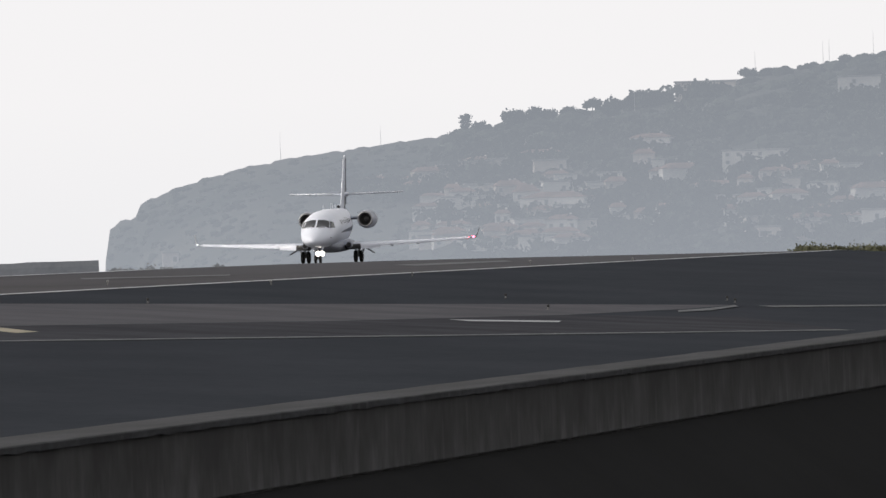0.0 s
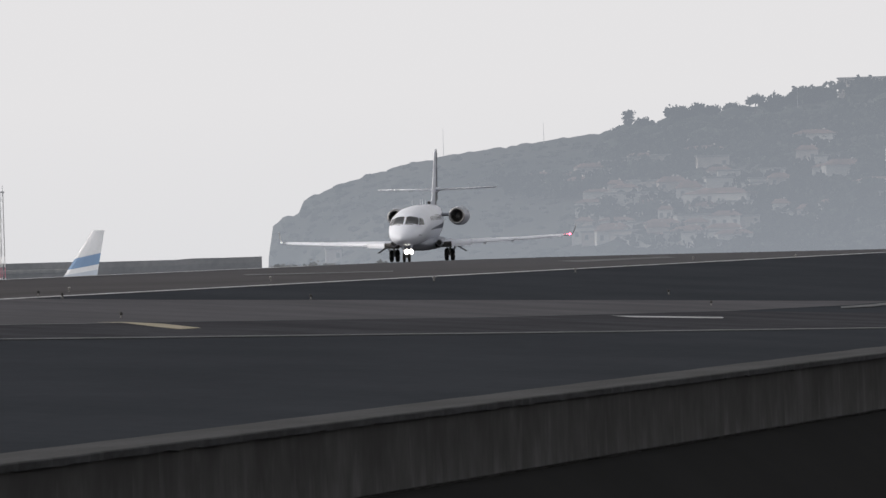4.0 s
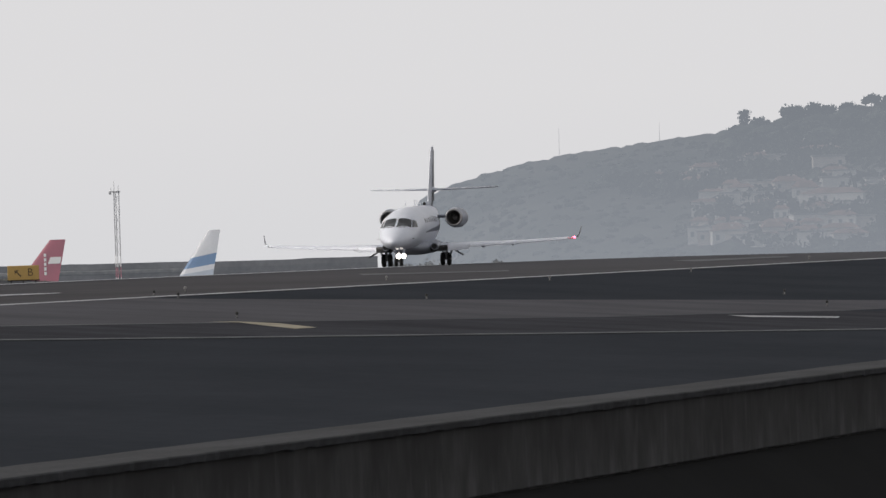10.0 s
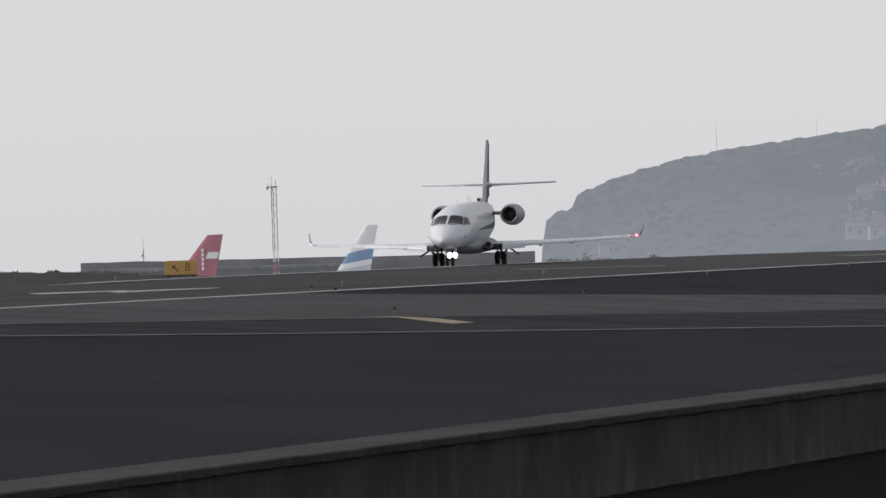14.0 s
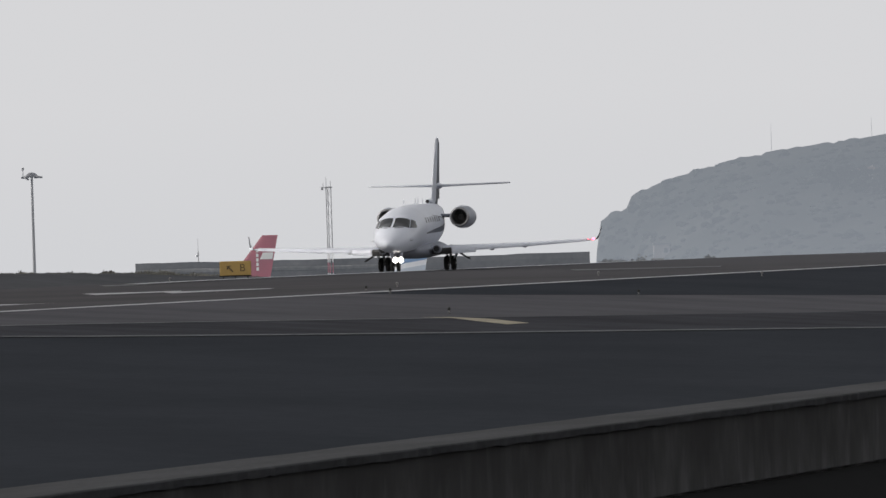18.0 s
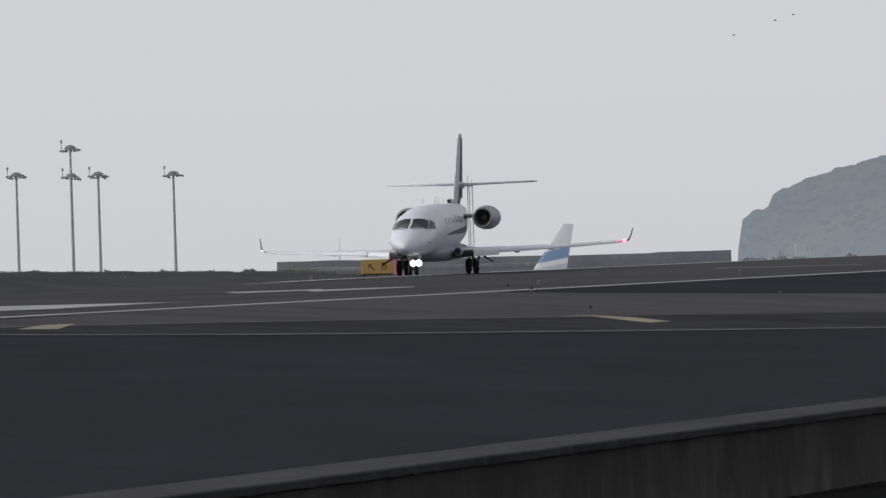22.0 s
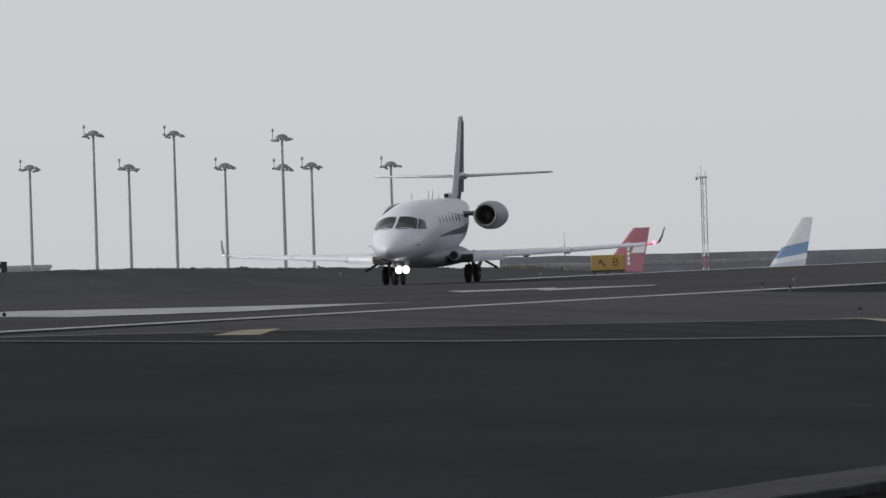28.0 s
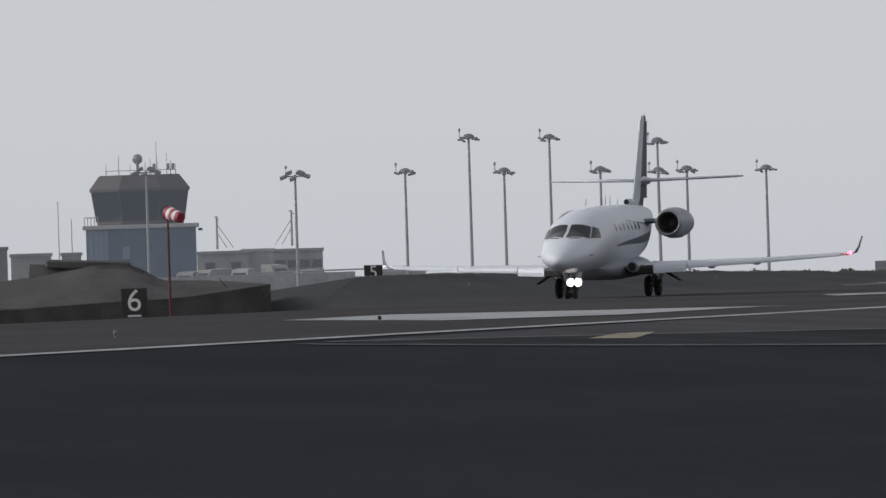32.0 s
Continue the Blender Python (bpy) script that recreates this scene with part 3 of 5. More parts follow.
        return [Vector((th * k, le + c * t, z)) for t, k in ((0, 0), (0.08, 0.6), (0.3, 1), (0.6, 0.75), (0.72, 0.5), (0.72, -0.5), (0.6, -0.75), (0.3, -1), (0.08, -0.6))]
    fin = part("tail_fin", rings([fin_sec(3.0, 4.7, 8.6, 0.10), fin_sec(3.45, 5.9, 8.8, 0.10), fin_sec(5.0, 7.05, 9.05, 0.08), fin_sec(6.38, 8.0, 9.45, 0.06), fin_sec(6.53, 8.2, 9.47, 0.03)]), FIN_PAINT, jet, "dark blue-grey swept fin", smooth=False)
    # pale front on the dark fin: light from the left put into its colours
    part("leading_edge", rings([[Vector((th * k * 1.04 + 0.004 * (1 if k > 0 else -1 if k < 0 else 0), le + (te - le) * t - 0.006, z)) for t, k in ((0, 0), (0.08, 0.6), (0.31, 1.0), (0.31, -1.0), (0.08, -0.6))] for z, le, te, th in ((3.0, 4.7, 8.6, 0.10), (3.45, 5.9, 8.8, 0.10), (5.0, 7.05, 9.05, 0.08), (6.38, 8.0, 9.45, 0.06), (6.53, 8.2, 9.47, 0.03))]), PALE_EDGE, fin, "pale grey leading edge, light from the left put into its colour")
    part("rudder", rings([[Vector((0.05, 8.0 + (z - 3.45) * 0.36, z)), Vector((0, 8.95 + (z - 3.45) * 0.18, z)), Vector((-0.05, 8.0 + (z - 3.45) * 0.36, z))] for z in (3.5, 4.8, 6.35)]), FIN_PAINT, fin, "blue-grey rudder")
    part("fin_bullet", lathe([(6.9, 0.01), (7.1, 0.10), (7.8, 0.17), (9.2, 0.14), (10.0, 0.02)], c=(0, 0, 4.14), seg=16), WHITE, fin, "white fairing of the tailplane", smooth=True)
    part("fin_cap", ball(0.05, (0, 8.8, 6.55), 1), WHITE, fin, "small white fin cap")
    for s in (1, -1):
        st = part("tailplane", rings([foil(7.15, 1.75, 0.13, 0.03 * s, 4.12), foil(7.9, 1.35, 0.10, 1.8 * s, 4.16), foil(8.75, 0.85, 0.07, 3.56 * s, 4.20)]), WHITE, jet, "white swept tailplane", smooth=True)
        part("elevator", box(3.1, 0.24, 0.05, (1.85 * s, 9.20, 4.155), 0.008, turn=Euler((0, -0.022 * s, 0.20 * s)).to_matrix()), WHITE, st)
        # wing
        secs = [foil(-2.75, 4.55, 0.28, 0.85 * s, 0.95), foil(-1.55, 3.45, 0.23, 2.6 * s, 0.99), foil(0.25, 2.2, 0.14, 5.6 * s, 1.08), foil(1.95, 1.15, 0.085, 8.5 * s, 1.19)]
        wing = part("wing", rings(secs), WHITE, jet, "white swept wing", smooth=True)
        # drooped slats along the leading edge
        for x0, x1, d0, d1 in ((2.02, 3.12, 0.27, 0.25), (3.15, 5.6, 0.15, 0.12), (5.62, 8.3, 0.12, 0.06)):
            secs = []
            for x, dep in ((x0, d0), ((x0 + x1) / 2, (d0 + d1) / 2), (x1, d1)):
                le, z = float(np.interp(x, [1.4, 2.6, 5.6, 8.4], [-2.37, -1.55, 0.25, 1.95])), float(np.interp(x, [1.4, 2.6, 5.6, 8.4], [0.96, 0.99, 1.08, 1.19]))
                secs.append([Vector((x * s, le + dy, z + dz)) for dy, dz in ((0.16, 0.085), (0.02, 0.055), (-0.07, 0.0), (-0.11, -dep * 0.5), (-0.10, -dep), (-0.06, -dep), (-0.05, -dep * 0.5), (0.0, -0.02), (0.14, 0.03))])
            part("slat", rings(secs), WHITE, wing, "white drooped leading-edge slat", smooth=False)
        secs = []
        for x in (1.12, 1.5, 1.98):
            le, z = float(np.interp(x, [0.85, 2.6], [-2.75, -1.55])), float(np.interp(x, [0.85, 2.6], [0.95, 0.99]))
            secs.append([Vector((x * s, le + dy, z + dz)) for dy, dz in ((0.05, 0.05), (-0.08, 0.02), (-0.12, -0.06), (-0.10, -0.24), (0.5, -0.28), (0.7, -0.08))])
        part("leading_edge_bay", rings(secs), DARK, wing, "dark bay inboard of the slats")
        part("winglet", rings([foil(1.95, 1.15, 0.075, 8.5 * s, 1.19), foil(2.2, 0.85, 0.035, 8.74 * s, 1.24), foil(2.55, 0.6, 0.018, 8.84 * s, 1.46), foil(2.95, 0.36, 0.012, 8.93 * s, 1.84)]), WINGLET, wing, "upturned grey winglet", smooth=True)
        part("nav_light", ball(0.075, (8.65 * s, 1.98, 1.24), 2, squash=(1, 1.4, 0.8)), RED_ON if s > 0 else GREEN_ON, wing, "glowing red wing-tip light" if s > 0 else "pale wing-tip light")
        # flaps, drooped, with their tracks
        for x0, x1, y, z, dy in ((2.2, 3.55, 1.72, 0.96, 0.06), (3.58, 6.5, 2.2, 1.05, 0.2)):
            part("flap", box(x1 - x0, 0.5, 0.06, ((x0 + x1) / 2 * s, y, z), 0.02, turn=Euler((radians(-16 if x0 < 3 else -10), -0.03 * s, dy * s)).to_matrix()), WHITE, wing, "white extended flap")
        for x, y, z in ((2.2, 1.2, 0.84), (3.6, 1.5, 0.9), (5.2, 1.9, 0.98)):
            part("flap_track_fairing", lathe([(-0.9, 0.01), (-0.6, 0.07), (0.2, 0.085), (0.8, 0.03)], c=(x * s, y, z), seg=10), WHITE, wing, smooth=True)
        # landing light bay and inlet at the root
        part("root_inlet", tube((1.36 * s, -2.87, 0.97), (1.36 * s, -2.5, 0.97), 0.14, 0.16, seg=18), DARK, jet, "dark round opening at the wing root")
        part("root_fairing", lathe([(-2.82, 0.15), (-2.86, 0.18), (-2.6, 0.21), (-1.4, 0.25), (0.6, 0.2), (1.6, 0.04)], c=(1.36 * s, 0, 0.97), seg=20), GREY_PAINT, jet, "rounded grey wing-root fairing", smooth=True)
        # engine on its pylon
        ex, ez = 1.84 * s, 2.54
        part("pylon", rings([[Vector((x * s, y, z)) for y, z in ((3.2, 2.54), (3.05, 2.62), (3.3, 2.72), (5.6, 2.70), (5.9, 2.62), (5.6, 2.54))] for x in (0.6, 1.45)]), BLUE_STRIPE, jet, "blue-grey engine pylon")
        eng = part("engine", lathe([(2.62, 0.37), (2.50, 0.40), (2.47, 0.43), (2.52, 0.465), (2.8, 0.515), (3.6, 0.57), (4.6, 0.56), (5.4, 0.49), (5.9, 0.42), (5.9, 0.39), (5.4, 0.41)], c=(ex, 0, ez), seg=36), NACELLE, jet, "grey engine nacelle", smooth=True)
        part("inlet_lip", lathe([(2.66, 0.36), (2.52, 0.385), (2.452, 0.43), (2.51, 0.472), (2.66, 0.502)], c=(ex, 0, ez), seg=36), METAL, eng, "polished inlet lip", smooth=True)
        part("inlet_duct", lathe([(2.60, 0.37), (3.0, 0.36), (3.3, 0.37), (3.32, 0.02)], c=(ex, 0, ez), seg=30), INLET, eng, "dark inlet duct", smooth=True)
        part("spinner", lathe([(2.95, 0.01), (3.02, 0.06), (3.15, 0.11), (3.3, 0.15)], c=(ex, 0, ez), seg=18), GALV, eng, smooth=True)
        for k in range(18):
            a = 2 * math.pi * k / 18
            bm = bmesh.new()
            vs = [bm.verts.new(Vector((ex, 0, ez)) + Vector((r * math.cos(a + da), y, r * math.sin(a + da)))) for r, da, y in ((0.15, -0.1, 3.2), (0.36, -0.02, 3.18), (0.36, 0.13, 3.3), (0.15, 0.15, 3.3))]
            bm.faces.new(vs)
            part("fan_blade", bm, FAN, eng)
        part("nozzle", lathe([(5.7, 0.42), (6.25, 0.33), (6.25, 0.30), (5.7, 0.36)], c=(ex, 0, ez), seg=28), DARK, eng, "dark exhaust nozzle", smooth=True)
        # main gear
        gx = 1.65 * s
        leg = part("main_gear_leg", tube((gx * 1.06, 0.05, 1.28), (gx, 0, 0.40), 0.085, 0.06, seg=14), METAL, jet, "metal main gear leg")
        part("axle", tube((gx - 0.32, 0, 0.37), (gx + 0.32, 0, 0.37), 0.05, seg=12), METAL, leg)
        part("drag_brace", tube((gx, 0.02, 0.62), (gx * 0.72, 0.4, 1.05), 0.035, seg=8), METAL, leg)
        part("gear_door", box(0.04, 0.75, 0.55, (gx + 0.34 * s, 0.05, 0.86), 0.012, turn=Euler((0, 0.35 * s, 0)).to_matrix()), WHITE, leg, "white gear door")
        part("gear_door", box(0.62, 0.7, 0.04, (gx + 0.72 * s, 0.1, 0.72), 0.012, turn=Euler((0, 0.55 * s, 0)).to_matrix()), DARK, leg, "dark open gear door")
        for dx in (-0.18, 0.18):
            wheel(jet, "main_wheel", (gx + dx, 0, 0.37), 0.37, 0.22)
    # nose gear with its light
    leg = part("nose_gear_leg", tube((0, -7.85, 1.15), (0, -8.02, 0.28), 0.06, 0.05, seg=12), METAL, jet, "metal nose gear leg")
    part("nose_axle", tube((-0.2, -8.02, 0.27), (0.2, -8.02, 0.27), 0.035, seg=10), METAL, leg)
    for s in (1, -1):
        wheel(jet, "nose_wheel", (0.15 * s, -8.02, 0.27), 0.27, 0.15)
        part("nose_gear_door", box(0.03, 0.9, 0.36, (0.24 * s, -7.6, 0.84), 0.01, turn=Euler((0, 0.25 * s, 0)).to_matrix()), WHITE, leg, "white nose gear door")
    for s in (1, -1):
        lamp = part("landing_light", lathe([(-7.98, 0.05), (-8.02, 0.15), (-8.28, 0.165), (-8.29, 0.155), (-8.06, 0.15)], c=(0.16 + 0.135 * s, 0, 0.60), seg=20), METAL, leg, "round landing light housing", smooth=True)
        part("lens", lathe([(-8.115, 0.001), (-8.125, 0.08), (-8.115, 0.15)], c=(0.16 + 0.135 * s, 0, 0.60), seg=20), LAMP_ON, lamp, "glowing white lens")
    # the body sits high on its legs
    for ob in jet.children:
        if "wheel" not in ob.name and "gear_leg" not in ob.name:
            ob.matrix_basis = Matrix.Translation((0, 0, 0.12)) @ ob.matrix_basis
    return jet


JET = build_jet()

# ---- the hazy headland across the bay ----
HILL = material("hillside_scrub", (0.078, 0.081, 0.074), 1.0, vary=0.14, scale=70, second=(0.040, 0.046, 0.043), spec=0.0, fine=7)
CLIFF = material("cliff_rock", (0.075, 0.072, 0.068), 1.0, vary=0.3, scale=30, spec=0.0)
LEAF = material("dark_foliage", (0.060, 0.072, 0.058), 1.0, vary=0.3, scale=8, spec=0.05)
BARK = material("bark", (0.07, 0.055, 0.045), 1.0, vary=0.2, scale=1, spec=0.05)
WALL_WHITE = material("house_render", (0.37, 0.37, 0.368), 0.9, vary=0.08, scale=5, spec=0.1)
WALL_CREAM = material("cream_render", (0.34, 0.315, 0.30), 0.9, vary=0.1, scale=5, spec=0.1)
TILES = material("roof_tiles", (0.215, 0.145, 0.125), 0.9, vary=0.2, scale=4, spec=0.1)
ROOF_GREY = material("flat_roof", (0.21, 0.21, 0.21), 0.9, vary=0.15, scale=6, spec=0.1)

PANE_FAR = material("dull_window_pane", (0.10, 0.105, 0.11), 0.6, vary=0.1, scale=2, spec=0.2)

RIDGE = [(124.3, 4.9), (124.0, 2.79), (123.1, 2.25), (122.1, 2.0), (121.95, 1.18), (120.1, 0.39), (118, -0.3), (115.8, -0.96), (112.3, -1.68), (108, -2.32), (103.7, -2.93), (102.2, -3.2), (99.6, -3.65), (95.1, -4.5),
         (87.6, -5.3), (85.5, -6.1), (82.8, -7.1), (79, -7.57), (74.8, -8.29), (63.9, -9.25), (42, -8.9), (14, -6.0), (-20, -3)]
HB = [b for b, _ in RIDGE][::-1]
HD = [d for _, d in RIDGE][::-1]


def hill(b, s):
    """A place on the headland: bearing, and 0 at its foot to 1 at its ridge, past 1 behind it."""
    dip = float(np.interp(b, HB, HD))
    top = sight(b, dip, 3700)
    near = 3050 + 350 * min(1.0, max(0.0, (b - 114) / 10.3))
    if s <= 1:
        d = near + (3700 - near) * s
        z = -62 + (top.z + 62) * (s ** 0.75)
    else:
        d = 3700 + 700 * (s - 1)
        z = top.z - (top.z + 62) * (s - 1)
    p = at(b + LEAN * dip * 0, d, z)
    k = math.sin(math.pi * min(1.0, s)) if s < 1 else 0
    n = noise.fractal((p.x * 0.012, p.y * 0.006, 3.0), 0.9, 2.0, 4)
    p.z += 6.0 * k * n
    if 0.97 < s < 1.05:
        p.z += 0.9 * noise.noise((b * 1.7, 0, 5))
    return p


def build_hill():
    bm = bmesh.new()
    bs = [124.3 - 0.33 * i for i in range(170)] + [68 - 2.2 * i for i in range(40)]
    ss = [i / 26 for i in range(27)] + [1.15, 1.5, 2.0]
    g = [[bm.verts.new(hill(b, s)) for s in ss] for b in bs]
    for p, q in zip(g, g[1:]):
        for i in range(len(ss) - 1):
            bm.faces.new((p[i], p[i + 1], q[i + 1], q[i]))
    root = tagged(part("headland", bm, HILL, smooth=True), "hazy scrub-covered headland with a cliff falling to the sea", "hill", kind="structure")
    end = bmesh.new()
    vs = [[end.verts.new(hill(124.3, s)) for s in ss], [end.verts.new((hill(124.3, s).x - 4, hill(124.3, s).y, -64)) for s in ss]]
    for i in range(len(ss) - 1):
        end.faces.new((vs[0][i], vs[0][i + 1], vs[1][i + 1], vs[1][i]))
    part("cliff_face", end, CLIFF, root, "bare cliff face")


build_hill()


def on_hill(b, dip):
    """The place on the headland seen at that bearing and dip."""
    want = (dip - LEAN * b) / 1000
    best = None
    for i in range(10, 101):
        p = hill(b, i / 100)
        d = math.hypot(p.x, p.y)
        if (EYE - p.z) / d <= want:
            return p
        best = p
    return best


def scrub():
    """Bushes and small trees all over the slope."""
    rnd = random.Random(11)
    base = []
    for k in range(6):
        bm = ball(1.0, sub=1)
        for v in bm.verts:
            v.co *= 0.75 + 0.5 * rnd.random()
        bm.verts.ensure_lookup_table()
        base.append(([v.co.copy() for v in bm.verts], [[v.index for v in f.verts] for f in bm.faces]))
        bm.free()
    vs, fs = [], []
    for i in range(2600):
        b = 124 - 58 * rnd.random() ** 1.0
        s = rnd.uniform(0.35, 0.99)
        p = hill(b, s)
        r = rnd.uniform(1.0, 2.6) * (1.0 if rnd.random() < 0.9 else 1.5)
        if b > 103:
            r *= 0.45
        co, fa = rnd.choice(base)
        n = len(vs)
        vs += [(p.x + c.x * r * 1.3, p.y + c.y * r * 1.3, p.z + c.z * r * 0.8) for c in co]
        fs += [[j + n for j in f] for f in fa]
    me = bpy.data.meshes.new("scrub")
    me.from_pydata(vs, [], fs)
    me.materials.append(LEAF)
    tagged(new("scrub", me), "dark bushes and low trees covering the slope", "scrub", kind="stuff")


scrub()


def tree(b, dip, tall, wide, umbrella=False, seed=0, d=None):
    """A tree: tapered trunk with limbs, and a crown of many leaf clumps."""
    rnd = random.Random(seed)
    p = on_hill(b, dip) if d is None else d
    root = thing("tree", Matrix.Translation(p), "dark umbrella pine on the ridge" if umbrella else "dark leafy tree on the ridge", "tree", "ridge trees")
    low = 0.6 if umbrella else 0.3
    tr = tube((0, 0, -0.6), (0.05 * tall, 0, tall * 0.7), 0.05 * tall, 0.02 * tall, 8)
    for k in range(6):
        a = rnd.uniform(0, 6.28)
        z0 = tall * rnd.uniform(low, 0.65)
        tube((0.04 * tall, 0, z0), (wide * 0.38 * math.cos(a), wide * 0.38 * math.sin(a), min(tall * 0.92, z0 + tall * 0.22)), 0.016 * tall, 0.006 * tall, 6, tr)
    part("trunk", tr, BARK, root, "brown trunk with limbs")
    bm = bmesh.new()
    for k in range(22):
        a = rnd.uniform(0, 6.28)
        rr = wide * 0.42 * math.sqrt(rnd.random())
        c = Vector((rr * math.cos(a), rr * math.sin(a), tall * (low + (0.95 - low) * rnd.random() * (1.0 - 0.5 * (rr / (wide * 0.5)) ** 2))))
        rad = wide * rnd.uniform(0.10, 0.2)
        for j in range(46):
            q = c + Vector((rnd.gauss(0, 1), rnd.gauss(0, 1), rnd.gauss(0, 0.7))) * rad * 0.55
            s = wide * rnd.uniform(0.035, 0.075)
            t = Euler((rnd.uniform(0, 6.28), rnd.uniform(0, 6.28), rnd.uniform(0, 6.28))).to_matrix()
            bm.faces.new([bm.verts.new(q + t @ Vector(o) * s) for o in ((-1, -0.6, 0), (1, -0.7, 0.2), (0.9, 0.7, 0), (-0.8, 0.8, 0.25))])
    part("crown", bm, LEAF, root, "dark green crown with gaps")


for i, (b, dip, tall, wide, u) in enumerate(((101.35, -2.9, 5.6, 2.6, False), (100.4, -3.05, 3.2, 3.2, False), (98.4, -3.4, 5.2, 4.6, False), (97.1, -3.7, 4.0, 5.2, False), (93.3, -4.2, 4.4, 3.8, True), (92.0, -4.3, 3.9, 4.2, False),
                                            (90.2, -4.6, 4.2, 5.8, False), (88.5, -4.9, 3.6, 3.2, False), (102.0, -2.8, 2.2, 2.2, False), (77.2, -7.3, 2.6, 2.6, True), (94.8, -4.2, 2.4, 3.0, False), (83.4, -6.6, 2.4, 3.4, False), (96.0, -4.0, 2.6, 3.0, False), (75.6, -7.7, 1.8, 2.6, False))):
    tree(b, dip, tall * 0.98, wide * 1.25, u, 40 + i)


def house(b, dip, w, h, wall, flat_top=False, rows=1, seed=0):
    """A house on the slope: walls, roof, sills and windows."""
    rnd = random.Random(seed)
    p = on_hill(b, dip)
    root = thing("house", Matrix.Translation((p.x, p.y, p.z)) @ pose(0, 0, 0, 0, 0, math.degrees(b / 1000) + rnd.uniform(-14, 14)), "pale rendered house with a flat roof on the hillside" if flat_top else "pale rendered house with a tiled roof on the hillside", "house", "hillside houses")
    d = w * rnd.uniform(0.5, 0.8)
    part("wall", box(w, d, h + 6, (0, 0, h / 2 - 3), 0.05), wall, root)
    if flat_top:
        part("roof", box(w + 0.5, d + 0.5, 0.35, (0, 0, h + 0.15), 0.04), ROOF_GREY, root, "grey flat roof")
    else:
        r = h * 0.32
        part("roof", rings([[Vector((sx * (w / 2 + 0.35), sy * (d / 2 + 0.35), h)) for sx, sy in ((-1, -1), (1, -1), (1, 1), (-1, 1))], [Vector((sx * (w / 2 - d * 0.35), sy * 0.06, h + r)) for sx, sy in ((-1, -1), (1, -1), (1, 1), (-1, 1))]]), TILES, root, "faded terracotta tiled roof")
        part("chimney", box(0.5, 0.5, 1.1, (w * 0.22, d * 0.12, h + r * 0.8), 0.03), wall, root)
    n = max(2, int(w / 2.1))
    for j in range(rows):
        for i in range(n):
            if rnd.random() < 0.45:
                continue
            x = -w / 2 + w * (i + 0.5) / n
            z = h * (j + 0.55) / rows
            win = part("window", box(0.95, 0.10, min(1.3, h / rows * 0.5), (x, -d / 2 - 0.02, z), 0.01), WALL_WHITE, root)
            part("pane", box(0.8, 0.06, min(1.15, h / rows * 0.42), (x, -d / 2 - 0.06, z)), PANE_FAR, win)


# houses, street by street: place, width, height, cream or white, flat roof
UPPER_STREET = ((1155, 268, 70, 26, 0, 0), (1100, 232, 40, 12, 0, 1), (960, 286, 70, 18, 1, 0), (850, 306, 50, 18, 1, 0), (925, 274, 30, 14, 0, 0), (1205, 335, 70, 36, 0, 0),
          (1090, 356, 40, 32, 1, 0), (1160, 340, 50, 16, 0, 1), (1265, 352, 75, 24, 0, 0), (1340, 300, 110, 30, 0, 1), (1250, 292, 40, 10, 1, 1))
MIDDLE_STREET = ((900, 365, 50, 36, 1, 0), (930, 385, 45, 44, 0, 0), (985, 388, 110, 36, 0, 0), (830, 384, 90, 34, 0, 1), (760, 335, 60, 28, 1, 0), (735, 350, 40, 22, 1, 0),
          (1300, 372, 60, 20, 1, 1), (1395, 370, 60, 28, 0, 0), (1545, 368, 70, 36, 0, 0), (1525, 172, 75, 40, 0, 1), (1260, 165, 110, 22, 1, 1))
LOWER_STREET = ((1140, 410, 40, 30, 1, 0), (1180, 395, 40, 22, 0, 0), (1345, 408, 60, 22, 1, 1), (1430, 420, 70, 28, 0, 0), (880, 430, 60, 26, 1, 0), (990, 434, 50, 20, 0, 1),
          (1555, 294, 30, 12, 0, 0), (665, 332, 40, 16, 1, 0), (1010, 392, 60, 24, 0, 1), (1460, 388, 50, 20, 1, 0), (800, 420, 60, 22, 0, 0))
HOUSES = UPPER_STREET + MIDDLE_STREET + LOWER_STREET
for i, (x, y, w, h, cream, ft) in enumerate(HOUSES):
    house((4389 - 726 - x) / 28, (y - 18 - 309) / 28, w * 0.132, h * 0.115, WALL_CREAM if cream else WALL_WHITE, bool(ft), 2 if h > 27 else 1, 100 + i)

rnd_h = random.Random(77)
for i in range(64):
    x, y = rnd_h.uniform(720, 1568), rnd_h.uniform(300, 432)
    if i >= 44:
        x, y = rnd_h.uniform(735, 1090), rnd_h.uniform(330, 430)
    if y < 285 + (1000 - x) * 0.12:
        continue
    house((3663 - x) / 28, (y - 327) / 28, rnd_h.uniform(3.2, 8.0), rnd_h.uniform(1.8, 3.4), WALL_CREAM if i % 3 == 0 else WALL_WHITE, i % 2 == 0, 1, 300 + i)
# a street along the foot of the slope
for i in range(16):
    x, y = 748 + i * 17 + rnd_h.uniform(-7, 7), rnd_h.uniform(438, 453)
    house((3663 - x) / 28, (y - 327) / 28, rnd_h.uniform(3.5, 8.5), rnd_h.uniform(2.4, 4.2), WALL_CREAM if i % 3 == 1 else WALL_WHITE, i % 4 < 2, 1, 400 + i)


